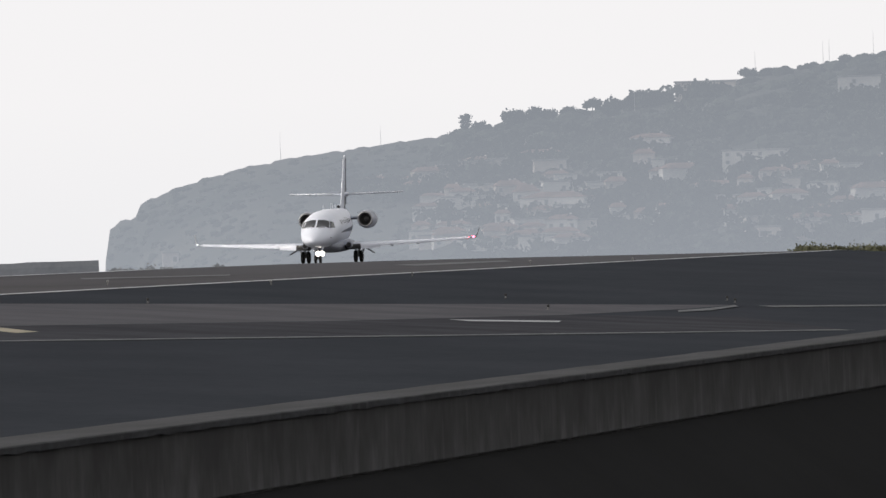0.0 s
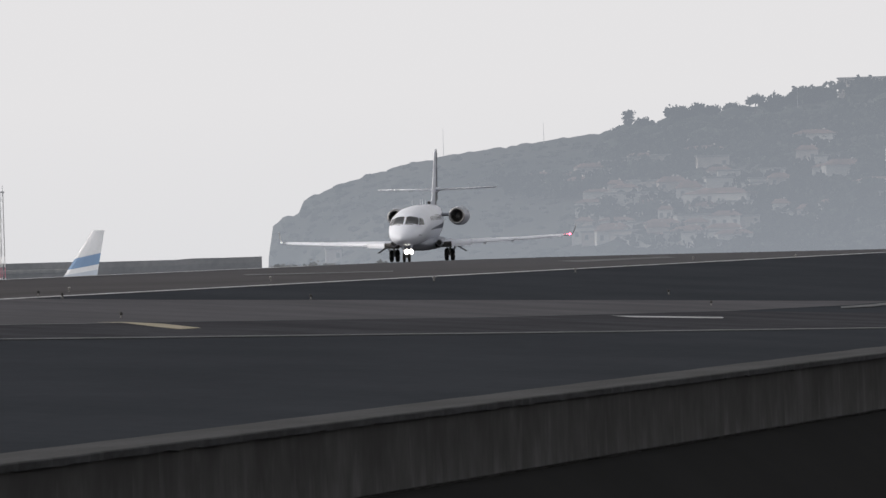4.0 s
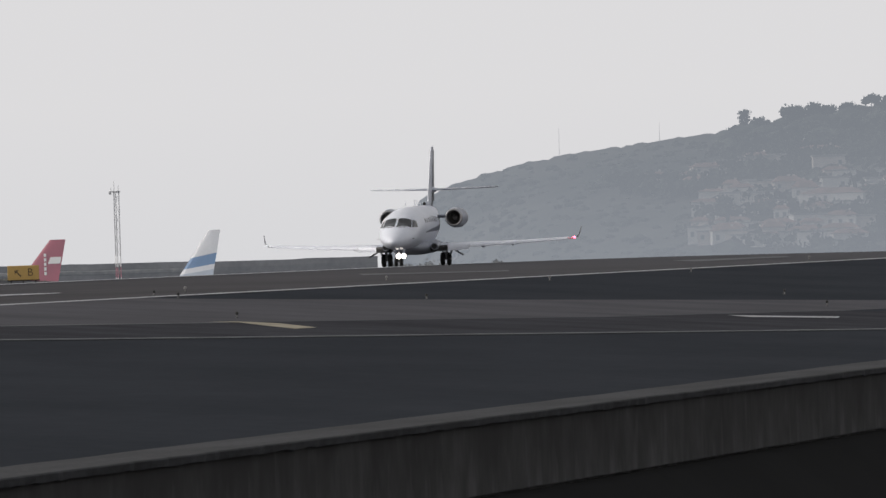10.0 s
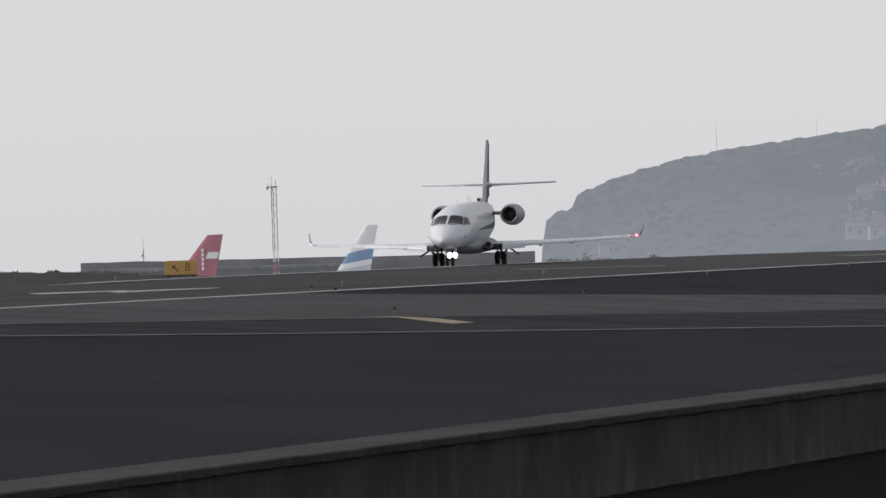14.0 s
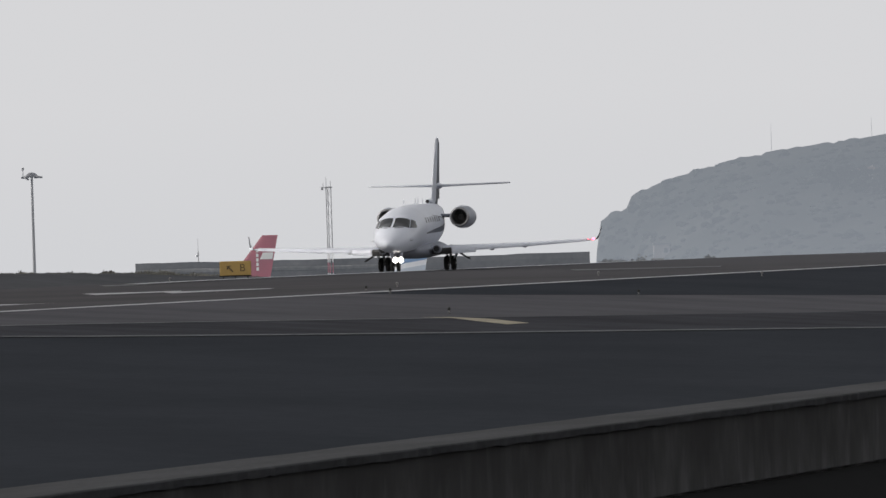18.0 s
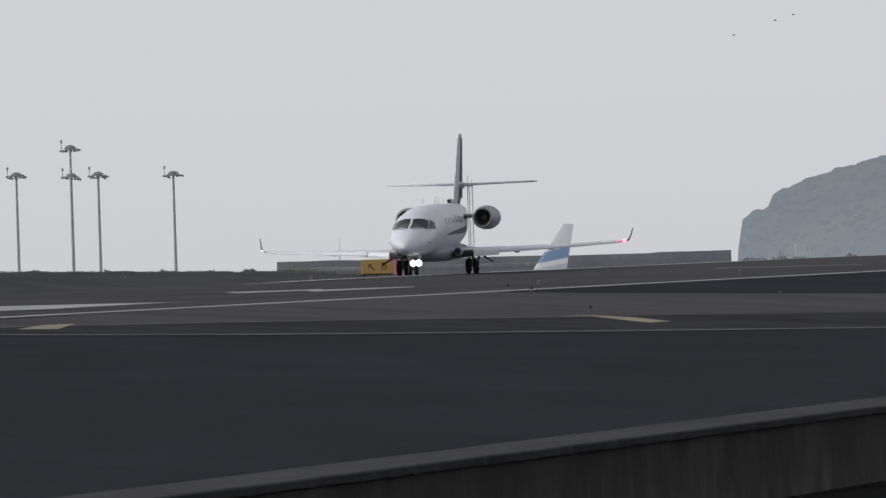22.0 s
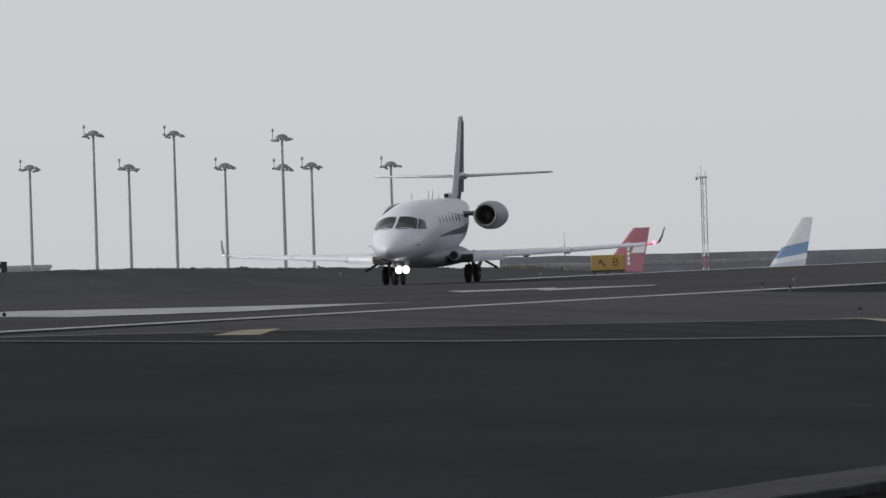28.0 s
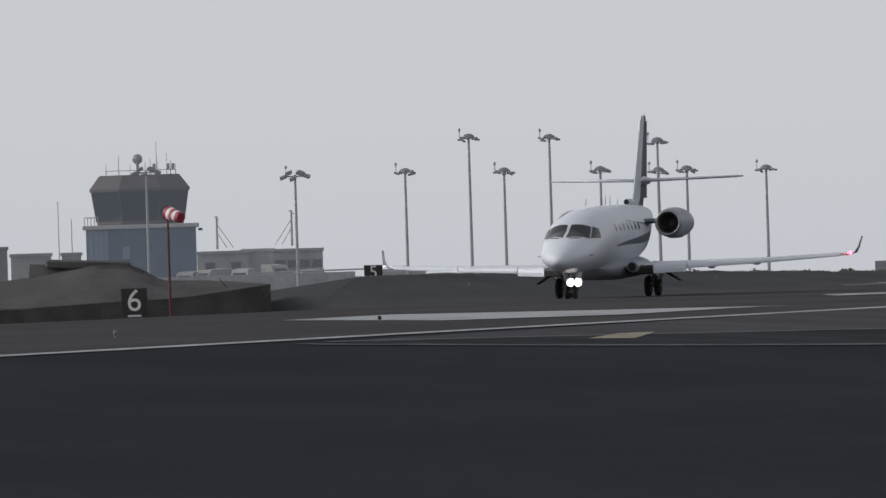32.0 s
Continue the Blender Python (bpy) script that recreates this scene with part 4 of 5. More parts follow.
# clumps of trees between the houses
def clumps():
    rnd = random.Random(31)
    vs, fs = [], []
    for i in range(420):
        b, s = rnd.uniform(72, 101), rnd.uniform(0.42, 0.93)
        c = hill(b, s)
        if i % 3 == 0:
            hx, hy = HOUSES[(i // 3) % len(HOUSES)][:2]
            c = on_hill((3663 - hx + rnd.uniform(-40, 40)) / 28, (hy - 327 + rnd.uniform(-2, 12)) / 28) - Vector((0, 7, 0))
        for j in range(rnd.randint(5, 12)):
            p = c + Vector((rnd.gauss(0, 4.0), rnd.gauss(0, 4), rnd.uniform(0.2, 1.6)))
            for k in range(12):
                q = p + Vector((rnd.gauss(0, 0.8), rnd.gauss(0, 0.8), rnd.gauss(0, 0.6)))
                t = Euler((rnd.uniform(0, 6.28), rnd.uniform(0, 6.28), 0)).to_matrix()
                z = rnd.uniform(0.35, 0.8)
                n = len(vs)
                vs += [tuple(q + t @ Vector(o) * z) for o in ((-1, -0.6, 0), (1, -0.7, 0.2), (0.9, 0.7, 0), (-0.8, 0.8, 0.25))]
                fs.append((n, n + 1, n + 2, n + 3))
    # rounded crowns standing close together along the ridge
    for lo, hi, n in ((88.0, 92.6, 12), (74.0, 83.0, 30), (99.0, 102.5, 4)):
        for i in range(n):
            b = rnd.uniform(lo, hi)
            if 83.8 < b < 88:
                continue
            c = hill(b, 0.992)
            r = rnd.uniform(0.9, 1.7) * (0.7 if b > 98.5 else 0.5 if b < 83 else 1.0)
            for k in range(150):
                u = Vector((rnd.gauss(0, 1), rnd.gauss(0, 1), abs(rnd.gauss(0, 1)))).normalized() * r * rnd.uniform(0.55, 1.0)
                q = c + Vector((u.x * 1.25, u.y, u.z * 0.95 + 0.3))
                t = Euler((rnd.uniform(0, 6.28), rnd.uniform(0, 6.28), 0)).to_matrix()
                z = rnd.uniform(0.18, 0.4)
                n0 = len(vs)
                vs += [tuple(q + t @ Vector(o) * z) for o in ((-1, -0.6, 0), (1, -0.7, 0.2), (0.9, 0.7, 0), (-0.8, 0.8, 0.25))]
                fs.append((n0, n0 + 1, n0 + 2, n0 + 3))
    me = bpy.data.meshes.new("woodland")
    me.from_pydata(vs, [], fs)
    me.materials.append(LEAF)
    tagged(new("woodland", me), "dark clumps of trees between the hillside houses", "woodland", kind="stuff")


clumps()

# thin masts on the ridge
for b, dip, tall in ((113.06, -1.5, 5.0), (106.7, -2.3, 3.6), (78.2, -7.5, 4.8), (78.6, -7.5, 3.6), (90.6, -4.6, 3.5), (82.9, -6.9, 3.5), (75.4, -8.1, 4.0)):
    p = on_hill(b, dip)
    root = thing("radio_mast", Matrix.Translation(p), "thin grey mast on the ridge", "mast", "ridge masts")
    part("pole", tube((0, 0, -1.5), (0, 0, tall), 0.06, 0.04, 6), GALV, root)
    part("aerial", tube((0, 0, tall), (0, 0, tall + 1.5), 0.03, 0.02, 5), GALV, root)


# sea haze in front of the headland, imitated by glowing see-through sheets
def build_haze_glow(name, d, share, low, high, low_z, high_z, label):
    m = bpy.data.materials.new("glowing_haze")
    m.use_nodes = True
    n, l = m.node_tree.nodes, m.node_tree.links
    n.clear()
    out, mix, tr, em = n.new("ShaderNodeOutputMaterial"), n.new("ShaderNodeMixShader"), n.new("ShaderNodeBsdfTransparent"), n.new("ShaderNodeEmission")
    em.inputs["Color"].default_value, em.inputs["Strength"].default_value = (0.865, 0.975, 1.14, 1), HAZE_GLOW
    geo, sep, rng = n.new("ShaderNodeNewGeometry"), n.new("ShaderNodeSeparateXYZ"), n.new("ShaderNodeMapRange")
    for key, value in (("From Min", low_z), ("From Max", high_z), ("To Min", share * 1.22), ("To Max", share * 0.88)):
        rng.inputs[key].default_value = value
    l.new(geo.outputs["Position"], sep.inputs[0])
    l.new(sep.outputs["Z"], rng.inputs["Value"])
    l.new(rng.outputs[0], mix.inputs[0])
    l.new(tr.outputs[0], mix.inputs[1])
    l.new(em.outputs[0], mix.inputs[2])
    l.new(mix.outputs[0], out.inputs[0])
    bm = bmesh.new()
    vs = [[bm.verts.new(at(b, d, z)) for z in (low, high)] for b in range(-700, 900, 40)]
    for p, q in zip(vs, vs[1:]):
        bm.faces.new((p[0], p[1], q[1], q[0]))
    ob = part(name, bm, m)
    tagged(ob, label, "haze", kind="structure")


# brightness that the haze sheets give off themselves
HAZE_GLOW = 0.46
build_haze_glow("backdrop_haze_glow", 2500, 0.37, -62, 260, -12, 24, "pale glowing sheet imitating sea haze before the headland")
build_haze_glow("backdrop_haze_glow", 1018, 0.14, -9, 110, -40, 60, "thin glowing sheet imitating pale haze over the far apron")

# ---- apron and airfield furniture beyond the runway ----
APRON_Z = -5.0
LEFT_SHIFT = Matrix.Translation((-3.74, 22.24, -0.046))     # of the group of things round the control tower


def moved(x, y):
    p = LEFT_SHIFT @ Vector((x, y, 0))
    return p.x, p.y


tagged(part("apron", box(300, 420, 1.0, (-290, 1230, APRON_Z - 0.5), 0.05), ASPHALT_BROWN), "grey asphalt parking apron below the runway", "apron", kind="structure")


def lamp_mast(top, heads=1, seed=0):
    """A floodlight mast: tapering pole, flat crown of floodlights, obstruction light."""
    rnd = random.Random(seed)
    h = top.z - APRON_Z
    root = thing("floodlight_mast", Matrix.Translation((top.x, top.y, APRON_Z)), "tall grey floodlight mast with a flat crown of lamps" if heads == 1 else "grey floodlight mast with lamps on cross arms", "lamp mast", "apron floodlight masts")
    part("pole", tube((0, 0, 0), (0, 0, h), 0.13, 0.07, 12), GALV, root)
    part("base_plate", box(0.7, 0.7, 0.06, (0, 0, 0.03), 0.01), GALV, root)
    if heads == 1:
        part("crown_frame", lathe([(h - 0.06, 0.36), (h - 0.02, 0.42), (h + 0.11, 0.34), (h + 0.2, 0.22), (h + 0.25, 0.02)], axis="Z", seg=14), LAMP_HEAD, root, "dark shallow crown", smooth=False)
        n = 8
        for k in range(n):
            a = 2 * math.pi * k / n + 0.2
            part("floodlight", box(0.36, 0.24, 0.12, (0.52 * math.cos(a), 0.52 * math.sin(a), h - 0.08 + rnd.uniform(-0.09, 0.06)), 0.03, turn=Euler((0, rnd.uniform(-0.35, 0.75), 0)).to_matrix() @ Euler((0, 0, a)).to_matrix()), LAMP_HEAD, root, "dark floodlight")
    else:
        part("cross_arm", tube((-0.75, 0, h - 0.1), (0.75, 0, h - 0.1), 0.05, seg=8), GALV, root)
        part("cross_arm", tube((0, -0.75, h - 0.1), (0, 0.75, h - 0.1), 0.05, seg=8), GALV, root)
        for k, (x, y, z) in enumerate(((-0.75, 0, -0.15), (-0.4, 0, 0.12), (0.4, 0, 0.12), (0.75, 0, -0.1), (0, -0.7, -0.25), (0.15, 0.7, 0.1))):
            part("floodlight", box(0.42, 0.34, 0.22, (x, y, h + z), 0.04, turn=Euler((0.2, 0.35 if x > 0 else -0.35, 0)).to_matrix()), LAMP_HEAD, root, "grey floodlight")
    part("obstruction_light_stem", tube((-0.58, 0, h - 0.05), (-0.58, 0, h + 0.42), 0.025, seg=6), GALV, root)
    part("obstruction_light", ball(0.09, (-0.58, 0, h + 0.48), 1, squash=(1, 1, 1.5)), GALV, root, "small obstruction light")


LAMPS = ((-209.98, 1052.2, 7.76, 2), (-196.27, 1031.48, 7.10, 2), (-188.20, 1025.87, 7.03, 1), (-184.06, 1025.59, 9.05, 1), (-181.95, 1025.98, 6.88, 1), (-179.12, 1026.47, 8.88, 1), (-176.04, 1027.01, 6.78, 1), (-172.49, 1027.60, 8.47, 1),
         (-175.06, 1043.0, 6.70, 1), (-170.73, 1027.91, 6.66, 1), (-165.85, 1028.71, 6.56, 1))
for i, (x, y, z, k) in enumerate(LAMPS):
    lamp_mast(Vector((x, y, z)), k, i)


# parked airliners: their bodies stay behind the bank, their fins stand over it
def airliner(tip, mats, label, heading, bands, slant=0.0, shape=(-5.7, -1.25, -1.22)):
    """An airliner by the upper rear corner of its fin. Nose to -Y before turning."""
    ground = APRON_Z
    h = tip.z - ground                      # fin tip over the apron
    root = thing("airliner", Matrix.Translation((tip.x, tip.y, ground)) @ pose(0, 0, 0, 0, 0, heading), label, "aeroplane", "parked airliners")
    k = h / 11.0
    body_z = 3.4 * k
    part("fuselage", lathe([(-30 * k, 0.1), (-29 * k, 0.9 * k), (-27 * k, 1.6 * k), (-24 * k, 1.95 * k), (-6 * k, 1.95 * k), (-1 * k, 1.3 * k), (3 * k, 0.3 * k), (3.4 * k, 0.02)], c=(0, 0, body_z), seg=20), mats[0], root, "white fuselage", smooth=True)
    z0, z1 = body_z + 1.2 * k, h
    (le0, te0, le1), te1 = (q * k for q in shape), 0.0

    def sec(t, tilt=0.0):
        pts = []
        for u, q in ((0, 0), (0.1, 0.7), (0.35, 1), (0.75, 0.6), (1, 0.05), (0.75, -0.6), (0.35, -1), (0.1, -0.7)):
            v = t + tilt * (u - 0.5)
            le, te = le0 + (le1 - le0) * v, te0 + (te1 - te0) * v
            pts.append(Vector((0.16 * k * (1 - 0.5 * v) * q, le + (te - le) * u, z0 + (z1 - z0) * v)))
        return pts
    prev = 0.0
    for t, mi in bands:
        a, b = (slant if 0 < prev else 0.0), (slant if t < 1 else 0.0)
        part("fin_panel", rings([sec(prev, a), sec((prev + t) / 2, (a + b) / 2), sec(t, b)]), mats[mi], root, "painted band of the tail fin")
        prev = t
    for sx in (1, -1):
        part("wing", rings([[Vector((sx * x, y + dy, body_z - 0.8 * k + z)) for dy, z in ((0, 0), (c * 0.3, 0.25), (c, 0), (c * 0.3, -0.15))] for x, y, c in ((1.5 * k, -17 * k, 6 * k), (16 * k, -8.5 * k, 1.6 * k))]), mats[0], root)
        part("tailplane", rings([[Vector((sx * x, y + dy, body_z + 0.5 * k + z)) for dy, z in ((0, 0), (c * 0.3, 0.12), (c, 0), (c * 0.3, -0.1))] for x, y, c in ((0.5 * k, -1.5 * k, 3.4 * k), (5.5 * k, 1.5 * k, 1.3 * k))]), mats[0], root)
        part("engine", lathe([(-18.5 * k, 0.9 * k), (-18 * k, 1.05 * k), (-15 * k, 0.8 * k)], c=(sx * 5.7 * k, 0, body_z - 1.9 * k), seg=16), mats[0], root)
        part("gear_leg", tube((sx * 3.2 * k, -12.5 * k, 0), (sx * 3.2 * k, -12.5 * k, body_z - 1.0 * k), 0.25, seg=8), DARK, root)
    part("nose_gear_leg", tube((0, -26 * k, 0), (0, -26 * k, body_z - 1.2 * k), 0.2, seg=8), DARK, root)
    return root, sec, k


r1, sec1, k1 = airliner(Vector((-158.33, 1088.64, 2.24)), (TAIL_WHITE, RED, SIGN_WHITE), "parked white airliner with a red tail fin", -97, ((0.86, 1), (1.0, 1)), shape=(-6.9, -1.33, -1.72))
# pale flash and vertical lettering bars on the red fin
for z0, z1, u0, u1 in ((0.605, 0.715, 0.55, 0.97),):
    bm = bmesh.new()
    a, b = sec1(z0), sec1(z1)
    for q in (0.17, -0.17):
        bm.faces.new([bm.verts.new(Vector((q * k1, p[0].y + (p[4].y - p[0].y) * u, p[0].z))) for p, u in ((a, u0), (a, u1), (b, u1), (b, u0))])
    part("fin_flash", bm, SIGN_WHITE, r1, "white flash on the fin")
for j in range(5):
    a, b = sec1(0.42 + 0.075 * j)[0].z, sec1(0.475 + 0.075 * j)[0].z
    bm = bmesh.new()
    for q in (0.17, -0.17):
        bm.faces.new([bm.verts.new((q * k1, y, z)) for y, z in ((-1.57, a), (-1.40, a), (-1.40, b), (-1.57, b))])
    part("letter_bar", bm, SIGN_WHITE, r1, "pale lettering bar")
airliner(Vector((-147.66, 1090.13, 2.58)), (TAIL_WHITE, TAIL_BLUE, TAIL_WHITE, TAIL_SKY), "parked white airliner with a blue-banded tail fin", -97, ((0.345, 3), (0.43, 0), (0.605, 1), (1.0, 2)), 0.08)


# lattice mast with instruments
PALE_STEEL = material("pale_steel", (0.42, 0.42, 0.43), 0.6, metal=0.1, vary=0.1, scale=1)


def lattice(p, z0):
    root = thing("lattice_mast", Matrix.Translation((p.x, p.y, z0)), "slim lattice mast with a red and white foot", "mast")
    h = p.z - z0
    n = 14
    REDW = (RED, SIGN_WHITE)
    for k in range(n):
        za, zb = h * k / n, h * (k + 1) / n
        m = REDW[k % 2] if k < 8 else PALE_STEEL
        bm = bmesh.new()
        c = [(0.20 * math.cos(a), 0.20 * math.sin(a)) for a in (0.5, 2.6, 4.7)]
        for i in range(3):
            (x0, y0), (x1, y1) = c[i], c[(i + 1) % 3]
            tube((x0, y0, za), (x0, y0, zb), 0.032, seg=6, bm=bm)
            tube((x0, y0, za), (x1, y1, zb), 0.009, seg=4, bm=bm)
        part("lattice_section", bm, m, root)
    part("platform", box(0.46, 0.4, 0.12, (0, 0, h), 0.02), PALE_STEEL, root)
    for x, z in ((-0.14, 0.75), (0.16, 0.45), (-0.36, 0.30)):
        part("instrument", tube((x, 0, h), (x, 0, h + z), 0.022, 0.016, 6), PALE_STEEL, root)
    part("instrument_arm", tube((-0.5, 0, h + 0.02), (0.3, 0, h + 0.02), 0.025, seg=6), PALE_STEEL, root)
    part("sensor", box(0.16, 0.14, 0.2, (-0.42, 0, h - 0.08), 0.03), PALE_STEEL, root)


lattice(Vector((-154.76, 1089.15, 5.43)), APRON_Z)


# thin aerial mast on the apron, far behind the embankment
def apron_radio_mast():
    top = sight(149.36, 4.0, 1300)
    h = top.z - APRON_Z
    root = thing("radio_mast", Matrix.Translation((top.x, top.y, APRON_Z)), "thin pale aerial mast with a small dish", "mast")
    part("pole", tube((0, 0, 0), (0, 0, h - 1.0), 0.06, 0.045, 8), PALE_STEEL, root)
    part("aerial", tube((0, 0, h - 1.0), (0, 0, h), 0.02, 0.012, 6), PALE_STEEL, root)
    part("bracket", tube((0, 0, h - 1.35), (-0.14, 0, h - 1.35), 0.03, seg=6), PALE_STEEL, root)
    part("dish", lathe([(-0.04, 0.03), (0.0, 0.07), (0.06, 0.11), (0.08, 0.10)], c=(-0.14, -0.02, h - 1.38), seg=14), TAIL_WHITE, root, "small pale dish")


apron_radio_mast()


# taxi sign, yellow, with its arrow and characters
def glyph(text, size, mat, parent, m, name="letter"):
    cu = bpy.data.curves.new(name, "FONT")
    cu.body, cu.size, cu.extrude, cu.align_x, cu.align_y = text, size, 0.004, "CENTER", "CENTER"
    tmp = new(name, cu)
    me = bpy.data.meshes.new_from_object(tmp.evaluated_get(bpy.context.evaluated_depsgraph_get()))
    bpy.data.objects.remove(tmp)
    me.materials.clear()
    me.materials.append(mat)
    ob = new(name, me)
    ob.parent = parent
    ob.matrix_basis = m
    return ob


def taxi_sign():
    x, y, z0 = -132.0, 890.5, -0.25
    root = thing("taxiway_sign", pose(x, y, z0, 0, 0, 8), "yellow taxiway direction sign with a black arrow and letter", "sign")
    part("panel", box(1.80, 0.22, 0.82, (0, 0, 0.53), 0.03), YELLOW, root, "bright yellow panel")
    part("panel_frame", box(1.88, 0.14, 0.06, (0, 0, 0.09), 0.01), DARK, root)
    for sx in (-0.7, 0, 0.7):
        part("leg", tube((sx, 0, crown(x, y) - z0 - 0.05), (sx, 0, 0.12), 0.04, seg=8), DARK, root)
    glyph("B", 0.62, SIGN_INK, root, pose(0.40, -0.118, 0.53, 90), "letter")
    part("arrow", sheet([(-0.50, 0.14), (-0.22, 0.16), (-0.34, 0.06), (-0.10, -0.18), (-0.16, -0.24), (-0.40, 0.0), (-0.48, -0.10)], z=0), SIGN_INK, root, "black arrow", m=pose(0, -0.118, 0.53, 90))


taxi_sign()


def distance_sign(base, w, h, text, turn):
    root = thing("distance_sign", Matrix.Translation(base) @ pose(0, 0, 0, 0, 0, turn), "black runway distance sign with a white number", "sign", "distance signs")
    part("panel", box(w, 0.2, h, (0, 0, h / 2 + 0.06), 0.03), BLACK, root, "black panel")
    for sx in (-0.35, 0.35):
        part("leg", tube((sx * w, 0, -0.5), (sx * w, 0, 0.1), 0.04, seg=8), DARK, root)
    part("footing", box(w * 0.5, 0.3, 0.08, (0, 0, 0.0), 0.01), SIGN_WHITE, root, "pale footing")
    glyph(text, h * 1.18, SIGN_WHITE, root, pose(0, -0.11, h / 2 + 0.06, 90), "number")


distance_sign(LEFT_SHIFT @ Vector((-148.24, 738.7, -0.60)), 1.2, 1.2, "6", 11)
distance_sign(LEFT_SHIFT @ Vector((-170.6, 917.7, 0.45)), 1.05, 0.84, "5", 11)


# windsock on its pole
def windsock():
    root = thing("windsock", LEFT_SHIFT @ Matrix.Translation((-142.7, 719.4, -0.49)), "red and white striped windsock on a dark red pole", "windsock")
    part("pole", tube((0, 0, -0.6), (0, 0, 4.4), 0.06, 0.045, 10), material("dark_red_paint", (0.12, 0.02, 0.02), 0.6, vary=0.1, scale=1), root, "dark red pole")
    a, b = Vector((-0.02, 0.25, 4.45)), Vector((0.66, -0.35, 4.22))
    n = 5
    for k in range(n):
        p, q = a + (b - a) * k / n, a + (b - a) * (k + 1) / n
        part("sock_band", tube(p, q, 0.33 - 0.02 * k, 0.33 - 0.02 * (k + 1), 20), SIGN_WHITE if k % 2 else RED, root, "striped sock band", smooth=False)
    part("hoop", lathe([(-0.02, 0.34), (0.02, 0.34), (0.02, 0.32), (-0.02, 0.32), (-0.02, 0.34)], axis="Y", seg=20, c=(-0.02, 0.25, 4.45)), DARK, root)


windsock()


# mound of concrete and soil behind the sign, seen end on
MOUND = material("mound_soil", (0.135, 0.136, 0.140), 1.0, vary=0.10, scale=2.5, bump=0.02, spec=0.02, second=(0.100, 0.101, 0.105))
MOUND_DARK = material("mound_dark_soil", (0.104, 0.105, 0.108), 1.0, vary=0.12, scale=1.5, bump=0.02, spec=0.02)
MOUND_WALL = material("mound_retaining_wall", (0.092, 0.093, 0.096), 0.95, vary=0.15, scale=1.5, bump=0.02, spec=0.02)
SAND = material("pale_sand", (0.24, 0.238, 0.235), 1.0, vary=0.1, scale=2, spec=0.02)


def mound():
    crest = [(-26, 1.9), (-20, 1.5), (-15.5, 1.25), (-12.5, 1.15), (-11.2, 1.28), (-9.7, 1.55), (-8.3, 1.80), (-6.6, 1.70), (-5.9, 1.42), (-5.3, 1.08), (-4.5, 0.86), (-2.4, 0.74), (-0.9, 0.70), (-0.2, 0.66)]

    def foot(x):
        return float(np.interp(x, [-26, -12.5, -7.3, -4.8, -3.5, -0.1], [-0.4, -0.17, 0.07, 0.13, 0.25, 0.66]))
    bm = bmesh.new()
    rows = []
    xs = [c[0] + (d[0] - c[0]) * k / 3 for c, d in zip(crest, crest[1:]) for k in range(3)] + [-0.2]
    cx, cz = [c[0] for c in crest], [c[1] for c in crest]
    for dy, k in ((-2.6, 0.0), (-1.6, 0.35), (-0.6, 0.62), (0.6, 0.84), (1.8, 0.96), (3.0, 1.0), (6, 0.9), (9, -0.6)):
        rows.append([bm.verts.new((x + 0.12 * noise.noise((x, dy, 1)), dy, foot(x) + (float(np.interp(x, cx, cz)) - foot(x)) * k + 0.05 * noise.noise((x * 0.9, dy, 7)))) for x in xs])
    for a, b in zip(rows, rows[1:]):
        for i in range(len(a) - 1):
            bm.faces.new((a[i], a[i + 1], b[i + 1], b[i]))
    root = tagged(part("mound", bm, MOUND, smooth=True, m=LEFT_SHIFT @ pose(-143.6, 748.0, 0, 0, 0, 11)), "grey-brown mound of soil behind a low wall", "mound")
    part("retaining_wall", rings([[Vector((x, y, z)) for y, z in ((-2.95, -1.1), (-2.8, foot(x) - 0.03), (-2.72, foot(x)), (-2.4, foot(x)), (-2.3, -1.1))] for x in (-26, -18, -12.5, -10, -7.3, -4.8, -3.5, -2.3, -1.2, -0.3, -0.1)]), MOUND_WALL, root, "dark retaining wall")
    heap = bmesh.new()
    rr = []
    for dy, k in ((-0.9, 0.0), (0.0, 0.7), (0.9, 1.0), (2.4, 1.0), (4, 0.2)):
        rr.append([heap.verts.new((x, 1.2 + dy, 1.0 + (z - 1.0) * k + 0.04 * noise.noise((x * 1.3, dy, 3)))) for x, z in ((-10.2, 1.0), (-9.4, 1.52), (-8.4, 1.83), (-7.6, 1.86), (-6.7, 1.78), (-6.0, 1.50), (-5.5, 1.05))])
    for a, b in zip(rr, rr[1:]):
        for i in range(len(a) - 1):
            heap.faces.new((a[i], a[i + 1], b[i + 1], b[i]))
    part("heap", heap, MOUND_DARK, root, "darker brown heap of soil")
    part("slab", box(3.9, 1.5, 0.34, (-8.5, 2.6, 1.80), 0.06, turn=Euler((0.05, 0.05, 0.06)).to_matrix()), MOUND, root, "tilted concrete slab on the heap")
    part("slab_footing", box(1.9, 0.8, 0.62, (-10.3, 2.9, 1.56), 0.04, turn=Euler((0, 0.05, 0)).to_matrix()), SAND, root, "pale concrete footing under the slab")
    part("sand_strip", rings([[Vector((x, y, z)) for y, z in ((3.2, 0.3), (3.4, zt), (4.6, zt), (4.8, 0.3))] for x, zt in ((-5.2, 0.98), (-3.2, 0.92), (-1.5, 0.80), (-0.6, 0.72))]), SAND, root, "strip of pale sand")
    part("stake", tube((-2.1, -1.5, 0.55), (-2.45, -1.5, 1.0), 0.02, seg=6), DARK, root, "leaning stake")


mound()


